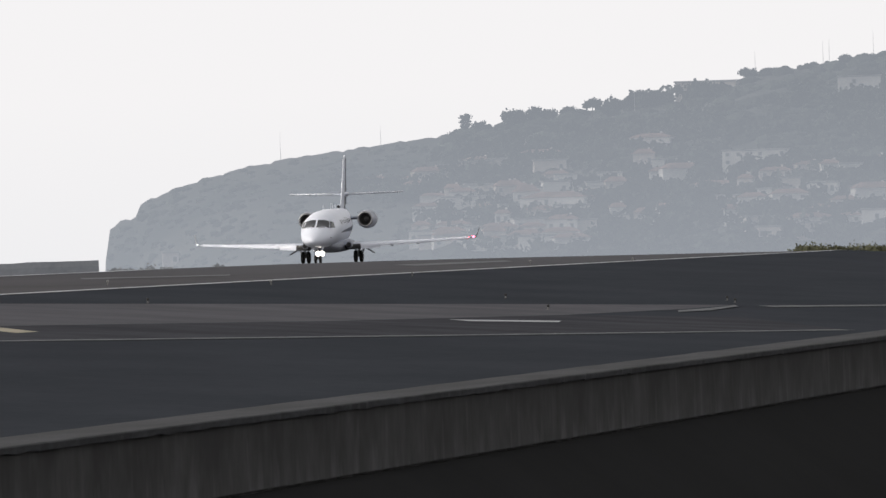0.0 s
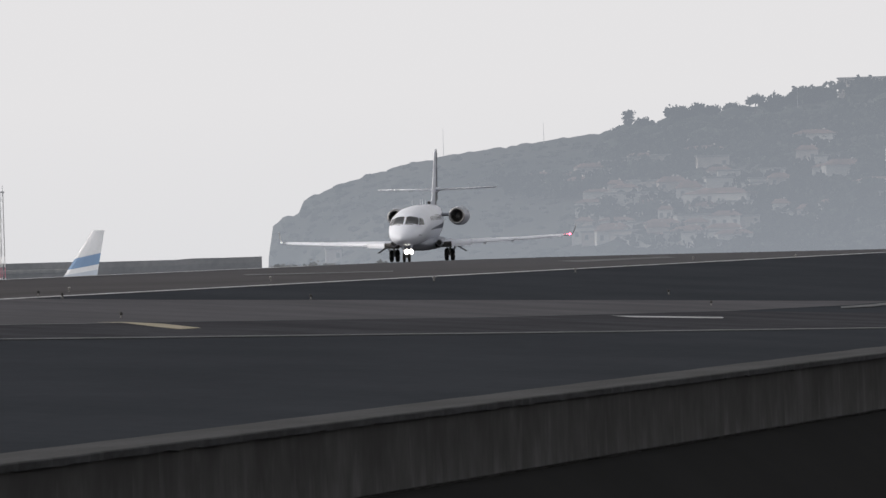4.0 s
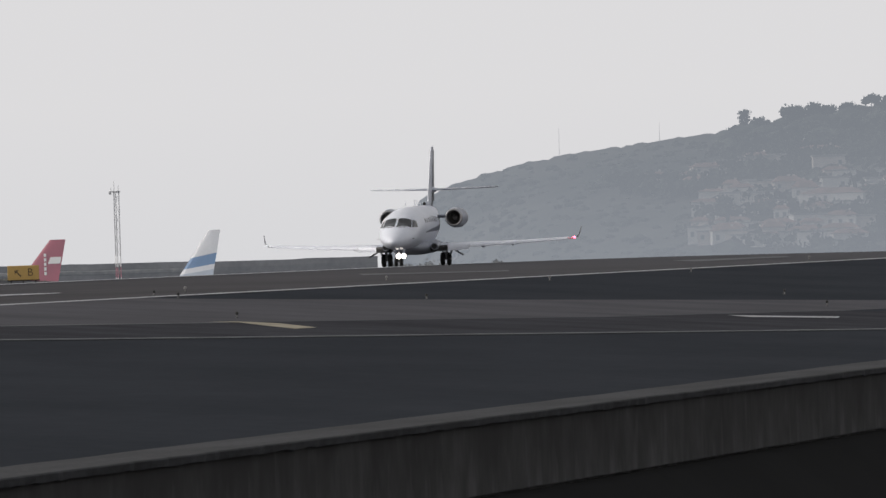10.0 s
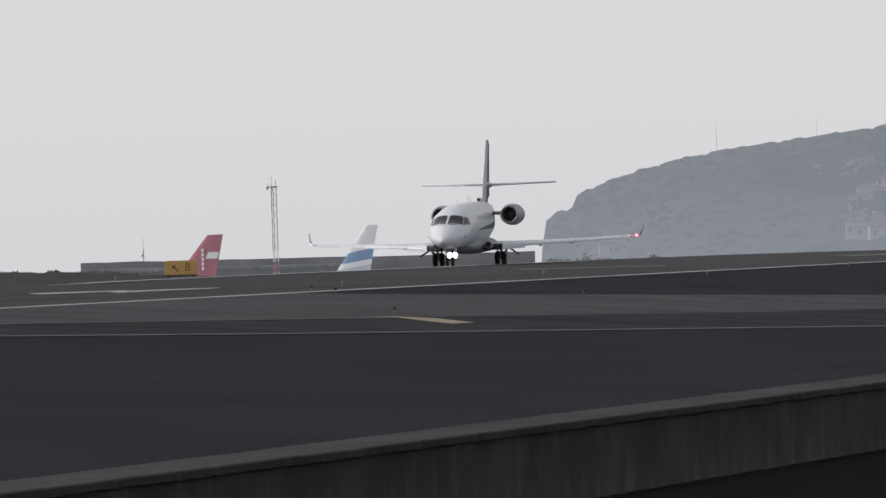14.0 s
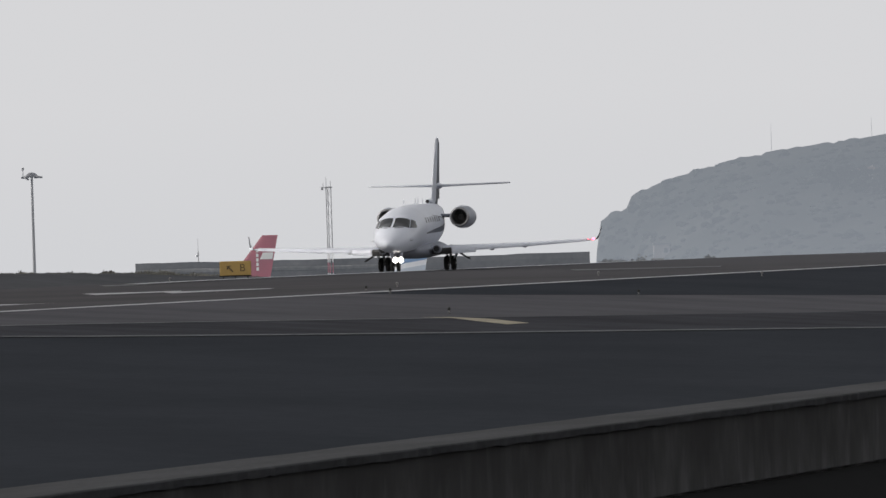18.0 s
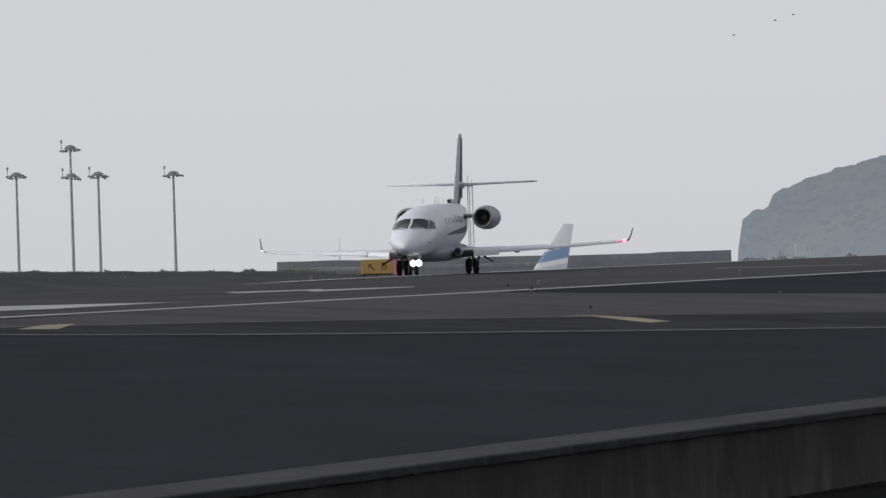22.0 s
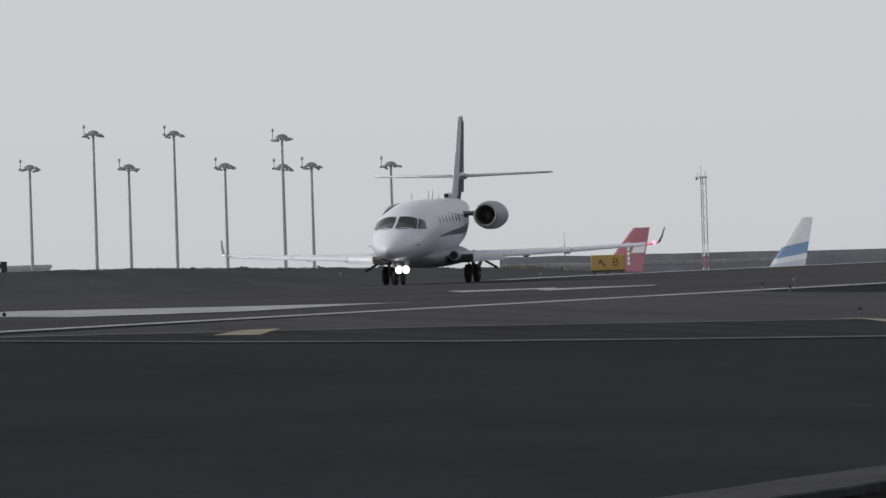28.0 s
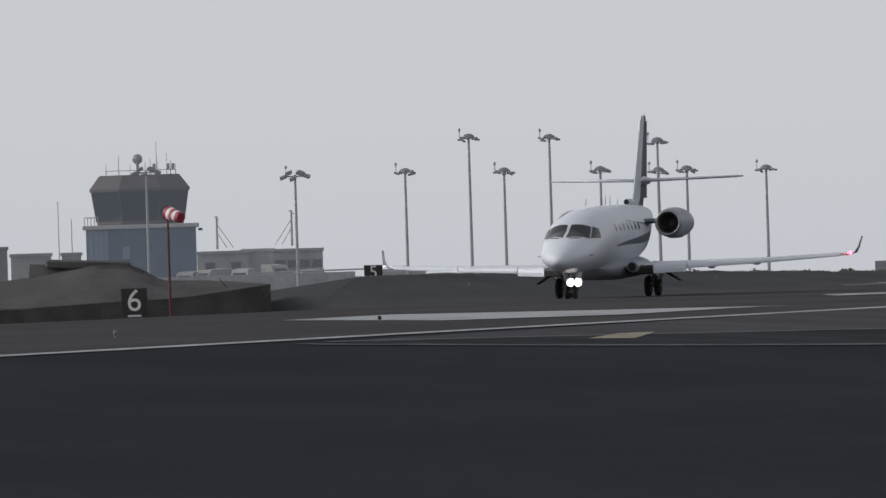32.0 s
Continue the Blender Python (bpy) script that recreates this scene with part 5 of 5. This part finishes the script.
# control tower: blue clad base, balcony, slanted cab, roof with aerials
def tower():
    blue = material("blue_cladding", (0.100, 0.142, 0.215), 0.6, vary=0.08, scale=3)
    blue2 = material("pale_blue_cladding", (0.19, 0.25, 0.34), 0.6, vary=0.08, scale=3)
    maroon = material("maroon_roof", (0.085, 0.062, 0.060), 0.7, vary=0.15, scale=2)
    rail = material("pale_balcony", (0.42, 0.42, 0.42), 0.7, vary=0.05, scale=1)
    cx, cy, gz = *moved(-253.6, 1262.0), APRON_Z
    root = thing("control_tower", pose(cx, cy, gz, 0, 0, 11.5), "airport control tower with blue cladding and slanted dark cab", "tower")
    up = 4.79 - gz
    R0 = 4.35
    part("base", box(2 * R0, 2 * R0, up, (0, 0, up / 2), 0.05), blue, root, "blue clad base")
    for k in range(22):
        x = -R0 + 0.2 + k * (2 * R0 - 0.4) / 21
        part("cladding_rib", box(0.10, 0.06, up - 0.3, (x, -R0 - 0.03, up / 2)), blue2 if x < -2.6 else blue, root)
    part("pale_panel", box(1.7, 0.05, up - 0.4, (-R0 + 0.95, -R0 - 0.035, up / 2)), blue2, root, "paler blue panel")
    for x, z in ((-1.2, up - 2.0), (-1.2, up - 3.4)):
        part("base_window", box(0.55, 0.08, 1.0, (x, -R0 - 0.07, z)), blue2, root)
    part("balcony", box(2 * R0 + 0.5, 2 * R0 + 0.5, 0.32, (0, 0, up + 0.05), 0.04), rail, root, "pale balcony edge")
    for k in range(5):
        x = -R0 - 0.1 + k * 0.27
        part("rail_post", tube((x, -R0 - 0.15, up + 0.1), (x, -R0 - 0.15, up + 0.85), 0.03, seg=5), rail, root)
    part("handrail", tube((-R0 - 0.1, -R0 - 0.15, up + 0.85), (-R0 + 1.0, -R0 - 0.15, up + 0.85), 0.035, seg=6), rail, root)

    def octo(r, z):
        return [Vector((r * math.cos(math.pi / 8 + i * math.pi / 4), r * math.sin(math.pi / 8 + i * math.pi / 4), z)) for i in range(8)]
    zt = 7.74 - gz
    part("cab_sill", rings([octo(3.70, up + 0.2), octo(3.74, up + 0.5)]), maroon, root)
    cab = part("cab_glazing", rings([octo(3.72, up + 0.5), octo(4.10, zt)]), GLASS, root, "dark slanted glazing")
    for i in range(8):
        for a, b, c, d in ((octo(3.73, up + 0.5)[i], octo(4.13, zt)[i], 0.07, 0.07),):
            part("mullion", tube(a, b, c, d, 6), DARK, cab)
    part("roof", rings([octo(4.28, zt - 0.1), octo(4.30, zt + 0.12), octo(3.45, zt + 1.15), octo(3.3, zt + 1.2)]), maroon, root, "maroon sloping roof")
    top = zt + 1.2
    part("roof_rail", tube((-2.7, -1, top + 0.35), (2.9, -1, top + 0.35), 0.03, seg=5), rail, root)
    part("radome_stem", tube((-0.1, 0, top), (-0.1, 0, top + 0.9), 0.12, seg=8), GALV, root)
    part("radome", ball(0.42, (-0.1, 0, top + 1.25), 2), GALV, root, "grey round radome", smooth=True)
    rnd = random.Random(8)
    for x, h in ((-2.6, 0.9), (-1.6, 1.5), (-0.7, 0.8), (0.5, 1.0), (0.9, 1.3), (1.5, 1.0), (1.4, 2.6), (2.2, 1.7), (2.5, 1.1), (2.9, 0.8)):
        part("aerial", tube((x, rnd.uniform(-1, 1), top), (x, 0, top + h), 0.035, 0.02, 5), GALV, root)
    for x in (1.2, 2.3, 2.7):
        part("antenna_panel", box(0.25, 0.12, 0.5, (x, -0.6, top + 0.6), 0.02), GALV, root)
    part("side_lamp", box(0.35, 0.2, 0.2, (R0 + 0.35, -R0, up - 0.3), 0.03), DARK, root)


tower()


# low buildings and parked vans beyond the bank
def block(x, y, w, d, top, mat, turn, label, windows=0, door=False):
    x, y = moved(x, y)
    root = thing("airport_building", pose(x, y, APRON_Z, 0, 0, turn), label, "building", "airport buildings")
    h = top - APRON_Z
    part("wall", box(w, d, h, (0, 0, h / 2), 0.04), mat, root)
    part("parapet", box(w + 0.2, d + 0.2, 0.25, (0, 0, h - 0.08), 0.03), mat, root, "low parapet")
    for k in range(windows):
        wx = -w / 2 + w * (k + 0.5) / windows
        win = part("window", box(0.75, 0.08, 0.6, (wx, -d / 2 - 0.02, h - 1.1), 0.01), ROOF_GREY, root)
        part("pane", box(0.62, 0.05, 0.48, (wx, -d / 2 - 0.06, h - 1.1)), GLASS, win)
    return root


PALE = material("pale_grey_render", (0.50, 0.50, 0.49), 0.9, vary=0.12, scale=3, spec=0.1)
PALE2 = material("weathered_render", (0.38, 0.375, 0.36), 0.9, vary=0.15, scale=3, spec=0.1)
block(-231.75, 1214, 3.7, 5, 2.65, PALE2, 11, "weathered grey flat-roofed airport building", 4)
block(-234.75, 1213.4, 2.4, 5, 2.72, PALE, 11, "pale grey flat-roofed airport building", 0)
block(-237.0, 1211, 3.9, 6, 2.62, PALE2, 11, "low weathered airport building with small windows", 2)
block(-244.1, 1188.6, 1.45, 4, 2.82, PALE2, 11.5, "small grey building beside the tower", 0)
block(-247.05, 1188, 3.0, 4, 2.84, PALE2, 11.5, "grey flat-roofed building near the tower", 0)
block(-250.2, 1187.3, 2.9, 4, 3.4, ROOF_GREY, 11.5, "dark grey building near the tower", 0)
block(-193.5, 1050, 3.2, 4, 0.95, PALE, 11, "low pale hangar annex with a flat roof", 0)


def van(x, y, z, s, seed, mat):
    """A parked van or box truck half hidden behind the bank."""
    x, y = moved(x, y)
    root = thing("parked_van", pose(x, y, APRON_Z, 0, 0, 60 + 30 * (seed % 3)), "white parked service van beyond the bank", "van", "parked vans")
    h = z - APRON_Z
    part("body", rings([[Vector((xx, -1.0 * s, zz)) for xx, zz in ((-2.4 * s, h - 1.9), (-2.4 * s, h - 0.7), (-1.5 * s, h - 0.1), (2.3 * s, h), (2.4 * s, h - 1.9))], [Vector((xx, 1.0 * s, zz)) for xx, zz in ((-2.4 * s, h - 1.9), (-2.4 * s, h - 0.7), (-1.5 * s, h - 0.1), (2.3 * s, h), (2.4 * s, h - 1.9))]]), mat, root, "white body")
    part("windscreen", box(0.05, 1.6 * s, 0.55, (-1.98 * s, 0, h - 0.42), 0.01, turn=Euler((0, 0.95, 0)).to_matrix()), GLASS, root)
    for sx in (-1.5, 1.5):
        for sy in (-0.9, 0.9):
            part("wheel", tube((sx * s, (sy - 0.1) * s, h - 1.9), (sx * s, (sy + 0.1) * s, h - 1.9), 0.36, seg=14), RUBBER, root)
    part("stand", box(4.6 * s, 1.7 * s, max(0.1, h - 2.2), (0, 0, max(0.1, h - 2.2) / 2), 0.03), PALE2, root, "loading ramp under the van")


for i, (x, y, z) in enumerate(((-234.6, 1195, 1.35), (-232.4, 1195, 1.3), (-229.9, 1195, 1.55), (-227.6, 1195, 1.1), (-236.6, 1195, 1.2), (-244.6, 1150, 1.2))):
    van(x, y, z, 0.62, i, PALE2 if i % 2 == 0 else PALE)


# aerial frames on the roofs, thin masts
for x, y, z, tall, lean in ((-237.6, 1212, 2.9, 2.4, 1.2), (-232.2, 1214, 3.0, 2.6, -1.3)):
    x, y = moved(x, y)
    root = thing("aerial_frame", pose(x, y, z, 0, 0, 11), "grey lattice aerial with stays on a roof", "aerial", "roof aerials")
    part("mast", tube((0, 0, -0.1), (0, 0, tall), 0.10, 0.08, 6), GALV, root)
    part("stay", tube((0, 0, tall * 0.75), (lean, 0, 0), 0.03, seg=5), GALV, root)
    part("stay", tube((0, 0, tall * 0.5), (lean * 0.6, 0, 0), 0.03, seg=5), GALV, root)
    part("brace", tube((-0.2, 0, tall), (0.2, 0, tall - 0.3), 0.03, seg=5), GALV, root)
for x, y, tall in ((-258.8, 1255, 12.0), (-257.75, 1255, 10.6)):
    x, y = moved(x, y)
    root = thing("thin_mast", pose(x, y, APRON_Z), "thin grey mast beside the tower", "mast", "thin masts")
    part("pole", tube((0, 0, 0), (0, 0, tall), 0.07, 0.03, 6), GALV, root)
    part("foot", box(0.4, 0.4, 0.1, (0, 0, 0.05), 0.01), GALV, root)

# pale barrier wall beyond the bank
root = thing("barrier", pose(*moved(-196.5, 1014.55), APRON_Z, 0, 0, 11), "low pale concrete barrier", "barrier")
for k in range(8):
    part("barrier_panel", box(1.62, 0.3, 5.90, (-5.7 + k * 1.63, 0, 2.95 + 0.004 * k), 0.02), PALE2, root)
part("cap_rail", tube((-0.2, -0.1, 6.0), (7.2, -0.1, 6.06), 0.05, seg=6), GALV, root, "grey rail along the top")

# long dark embankment wall behind the far edge
LEDGE = material("worn_concrete_ledge", (0.26, 0.255, 0.25), 0.95, vary=0.25, scale=4, spec=0.1)


def embankment():
    root = thing("embankment", Matrix(), "long dark grey embankment wall with a pale ledge", "embankment")
    pts = [(153.3, 5.58), (148, 5.42), (140, 5.25), (130.0, 4.98), (124.6, 4.76)]
    rnd = random.Random(4)
    rise = [rnd.uniform(-0.035, 0.035) for _ in range(40)]
    for j, ((b0, d0), (b1, d1)) in enumerate(zip(pts, pts[1:])):
        n = 6
        for i in range(n):
            ba, bb = b0 + (b1 - b0) * i / n, b0 + (b1 - b0) * (i + 1) / n
            da, db = d0 + (d1 - d0) * i / n + rise[j * n + i], d0 + (d1 - d0) * (i + 1) / n + rise[j * n + i + 1]
            p, q = sight(ba, da, 1150), sight(bb, db, 1150)
            secs = []
            for v in (p, q):
                out = v.normalized()
                secs.append([Vector((v.x, v.y, v.z)), Vector((v.x, v.y, 0)) + Vector((out.x, out.y, 0)) * 3 + Vector((0, 0, v.z)), Vector((v.x + out.x * 5, v.y + out.y * 5, -6)), Vector((v.x - out.x * 0.4, v.y - out.y * 0.4, -6)), Vector((v.x - out.x * 0.15, v.y - out.y * 0.15, v.z - 0.42))])
            part("wall_section", rings(secs), EMBANK, root)
            if ba > 136:
                l0, l1 = sight(ba, da + 0.56, 1148), sight(bb, db + 0.56, 1148)
                part("ledge", tube(l0, l1, 0.17, seg=6), LEDGE, root, "pale ledge")


embankment()


# bushes beyond the runway's far edge and at its end
def bush(p, r, seed, label, mat):
    rnd = random.Random(seed)
    bm = bmesh.new()
    for k in range(int(160 + 260 * r)):
        q = Vector((rnd.gauss(0, 0.5) * r * 1.5, rnd.gauss(0, 0.5) * r, abs(rnd.gauss(0, 0.45)) * r))
        s = rnd.uniform(0.05, 0.12) * (0.6 + r * 0.4)
        t = (Euler((math.pi / 2 + rnd.uniform(-0.6, 0.5), 0, rnd.uniform(-0.7, 0.7))).to_matrix() @ Euler((0, 0, rnd.uniform(0, 6.28))).to_matrix())
        bm.faces.new([bm.verts.new(q + t @ Vector(o) * s) for o in ((-1, -0.5, 0), (1, -0.6, 0.2), (0.9, 0.5, 0), (-0.8, 0.7, 0.2))])
    root = thing("bush", Matrix.Translation(p), label, "bush", "roadside bushes")
    part("foliage", bm, mat, root)
    part("stem", tube((0, 0, -0.3), (0, 0, r * 0.5), 0.04, 0.02, 6), BARK, root)


SCRUB = material("grey_green_scrub", (0.27, 0.27, 0.25), 1.0, vary=0.25, scale=1.5, spec=0.02)
DRY = material("dry_grass", (0.30, 0.31, 0.20), 1.0, vary=0.3, scale=1.5, spec=0.02)
rnd_b = random.Random(21)
for i in range(22):
    p = sight(80.2 - i * 0.4, 4.0, 1012 + 8 * rnd_b.random())
    bush(Vector((p.x, p.y, crown(p.x, p.y) - 0.1)), rnd_b.uniform(0.36, 0.55), 200 + i, "dry green and brown bush at the runway's end", DRY)
for i, (b, dip, r) in enumerate(((123.6, 5.5, 0.35), (122.8, 5.5, 0.4), (121.4, 5.45, 0.45), (120.2, 5.4, 0.35), (117.0, 5.2, 0.3), (151.5, 6.2, 0.8), (149.5, 6.3, 0.6), (139.5, 6.2, 0.7), (155.0, 6.3, 0.5), (160.5, 6.2, 0.3), (164.0, 6.2, 0.35), (168.5, 6.25, 0.3), (157.5, 6.25, 0.3), (171.5, 6.2, 0.25))):
    if b < 125:
        p = sight(b, dip, 1200)
        bush(Vector((p.x, p.y, p.z - 0.2)), r, 300 + i, "dark bush beyond the runway", SCRUB)
    else:
        p = sight(b, dip, 146 / math.sin(b / 1000))
        bush(Vector((p.x, p.y, bank(p.y) - 0.10)), r * 0.42, 300 + i, "dark weeds on the bank", SCRUB)
house(120.2, 5.35, 3.6, 3.1, WALL_CREAM, True, 1, 501)


# ragged scrub along the top of the bank
def bank_scrub():
    rnd = random.Random(61)
    vs, fs = [], []
    for i in range(1500):
        b = rnd.choice((rnd.uniform(134, 154), rnd.uniform(134, 154), rnd.uniform(150, 192)))
        x = -rnd.uniform(144.5, 147.5)
        y = -x / math.tan(b / 1000)
        if y < 790:
            continue
        tall = rnd.uniform(0.03, 0.10) * (1.6 if b < 153 and noise.noise((b * 0.9, 0, 2)) > 0.05 else 0.6)
        for k in range(7):
            p = Vector((x + rnd.gauss(0, 0.25), y + rnd.gauss(0, 0.25), bank(y) - 0.05))
            q = p + Vector((rnd.gauss(0, 0.06), 0, tall * rnd.uniform(0.7, 1.6)))
            n = len(vs)
            vs += [(p.x - 0.035, p.y, p.z), (p.x + 0.035, p.y - 0.02, p.z), (q.x + 0.012, q.y - 0.03, q.z), (q.x - 0.012, q.y, q.z)]
            fs.append((n, n + 1, n + 2, n + 3))
    me = bpy.data.meshes.new("bank_grass")
    me.from_pydata(vs, [], fs)
    me.materials.append(SCRUB)
    tagged(new("bank_grass", me), "low dull grass and weeds along the bank", "grass", kind="stuff")


bank_scrub()

# elevated edge lights
EDGE_GLASS = material("pale_lens", (0.20, 0.20, 0.20), 0.3, vary=0.05, scale=0.2)


def edge_light(p, pale=False):
    root = thing("edge_light", Matrix.Translation(p), "small white edge light on a short stem" if pale else "small black-capped edge light on a pale stem", "runway light", "edge lights")
    part("base", lathe([(0.0, 0.06), (0.015, 0.06), (0.025, 0.03)], axis="Z", seg=12, caps=True), DARK, root)
    part("stem", tube((0, 0, 0.02), (0, 0, 0.12), 0.025, 0.022, 8), EDGE_GLASS, root)
    part("cap", lathe([(0.11, 0.04), (0.14, 0.055), (0.19, 0.05), (0.22, 0.015)], axis="Z", seg=12, caps=True), EDGE_GLASS if pale else BLACK, root, "pale lens" if pale else "black cap")


for u, v, pale in ((1620, 511, 0), (1695.5, 531, 0), (2012, 515, 0), (2026, 519, 0), (987, 520, 0), (651.5, 553, 0), (547.6, 518, 0), (505, 514, 0), (560, 507, 1), (1205, 487, 1), (1455, 472, 1), (1845, 446, 1), (1664, 450, 1), (916, 487, 1), (158, 497, 1)):
    p = flat((4389 - u) / 28, (v - 309) / 28)
    edge_light(p, bool(pale))
for x, y in ((-85.5, 430.5), (-87.1, 474.0)):
    edge_light(Vector((x, y, crown(x, y))), x > -86)
for b, dip in ((162.8, 7.15), (177.3, 7.65), (149.5, 7.05)):
    p = sight(b, dip, 141.5 / math.sin(b / 1000))
    edge_light(Vector((p.x, p.y, far_side(p.x, p.y) + 0.02)), True)


# three distant birds gliding past
BIRDS = []


def bird(name_seed):
    root = thing("bird", Matrix(), "small dark bird gliding far off over the sea", "bird", "gliding birds")
    dark = LEAF
    part("body", ball(0.09, sub=2, squash=(2.4, 0.9, 0.8)), dark, root, smooth=True)
    for s in (1, -1):
        part("wing", rings([[Vector((x + dx, s * y, z + dz)) for dx, dz in ((-0.09, 0), (0, 0.012), (0.09, 0), (0, -0.01))] for x, y, z in ((0, 0.03, 0.03), (-0.03, 0.22, 0.12), (0.05, 0.42, 0.09))]), dark, root, "swept wing")
    part("tail", rings([[Vector((0.16, y, 0.0)), Vector((0.16, y, 0.02)), Vector((0.3, y * 2.2, 0.01))] for y in (-0.04, 0.04)]), dark, root)
    BIRDS.append(root)


for k in range(3):
    bird(k)


# ---- what moves ----
def motions():
    """The jet taxies along the runway towards the standpoint; its wheels roll."""
    track = [(0, 976.9), (1, 966.4), (2, 955.9), (3, 945.2), (4, 935.0), (5, 924.9), (6, 915.7), (7, 906.5), (8, 895.6), (9, 884.5), (10, 873.0), (11, 861.2), (12, 849.2), (13, 837.5), (14, 826.2), (15, 815.3), (16, 804.3), (17, 793.5), (18, 782.7), (19, 771.9), (20, 761.0), (21, 750.0), (22, 738.8), (23, 727.2), (24, 715.8), (25, 704.4), (26, 694.1), (27, 684.3), (28, 673.8), (29, 661.4), (30, 648.5), (31, 636.6), (32, 624.5)]
    drift = ((0, -107.88), (6, -107.5), (13, -107.14), (20, -106.7), (23, -106.56), (25, -106.5), (28, -107.15), (30, -106.95), (32, -106.65))
    keys = []
    for t, y in track:
        x = float(np.interp(t, [a for a, _ in drift], [b for _, b in drift]))
        keys.append((t, pose(x, y, crown(x, y) + 0.008)))
    walk(JET, keys)
    y0, ts, ys = track[0][1], [a for a, _ in track], [b for _, b in track]
    for ob, c, r in WHEELS:
        rows = []
        for k in range(0, 32 * FPS + 1):
            t = k / FPS
            turned = (y0 - float(np.interp(t, ts, ys))) / r
            rows.append((t, Matrix.Translation(c) @ Matrix.Rotation(turned, 4, "X")))
        walk(ob, rows)

    # bearing and climb of each bird at 24 s, and their change per second
    for ob, (b, db, e, de) in zip(BIRDS, ((0.15224, 0.014042, 0.011704, -0.000439), (0.14876, 0.013619, 0.010990, -0.001221), (0.14686, 0.013248, 0.009860, -0.001947))):
        keys = []
        for t in range(0, 33, 2):
            a, up = b + db * (t - 24), e + de * max(-4.0, min(2.0, t - 24))
            keys.append((t, pose(-2200 * math.sin(a), 2200 * math.cos(a), EYE + 2200 * up, 0, 0, math.degrees(a))))
        walk(ob, keys)


motions()
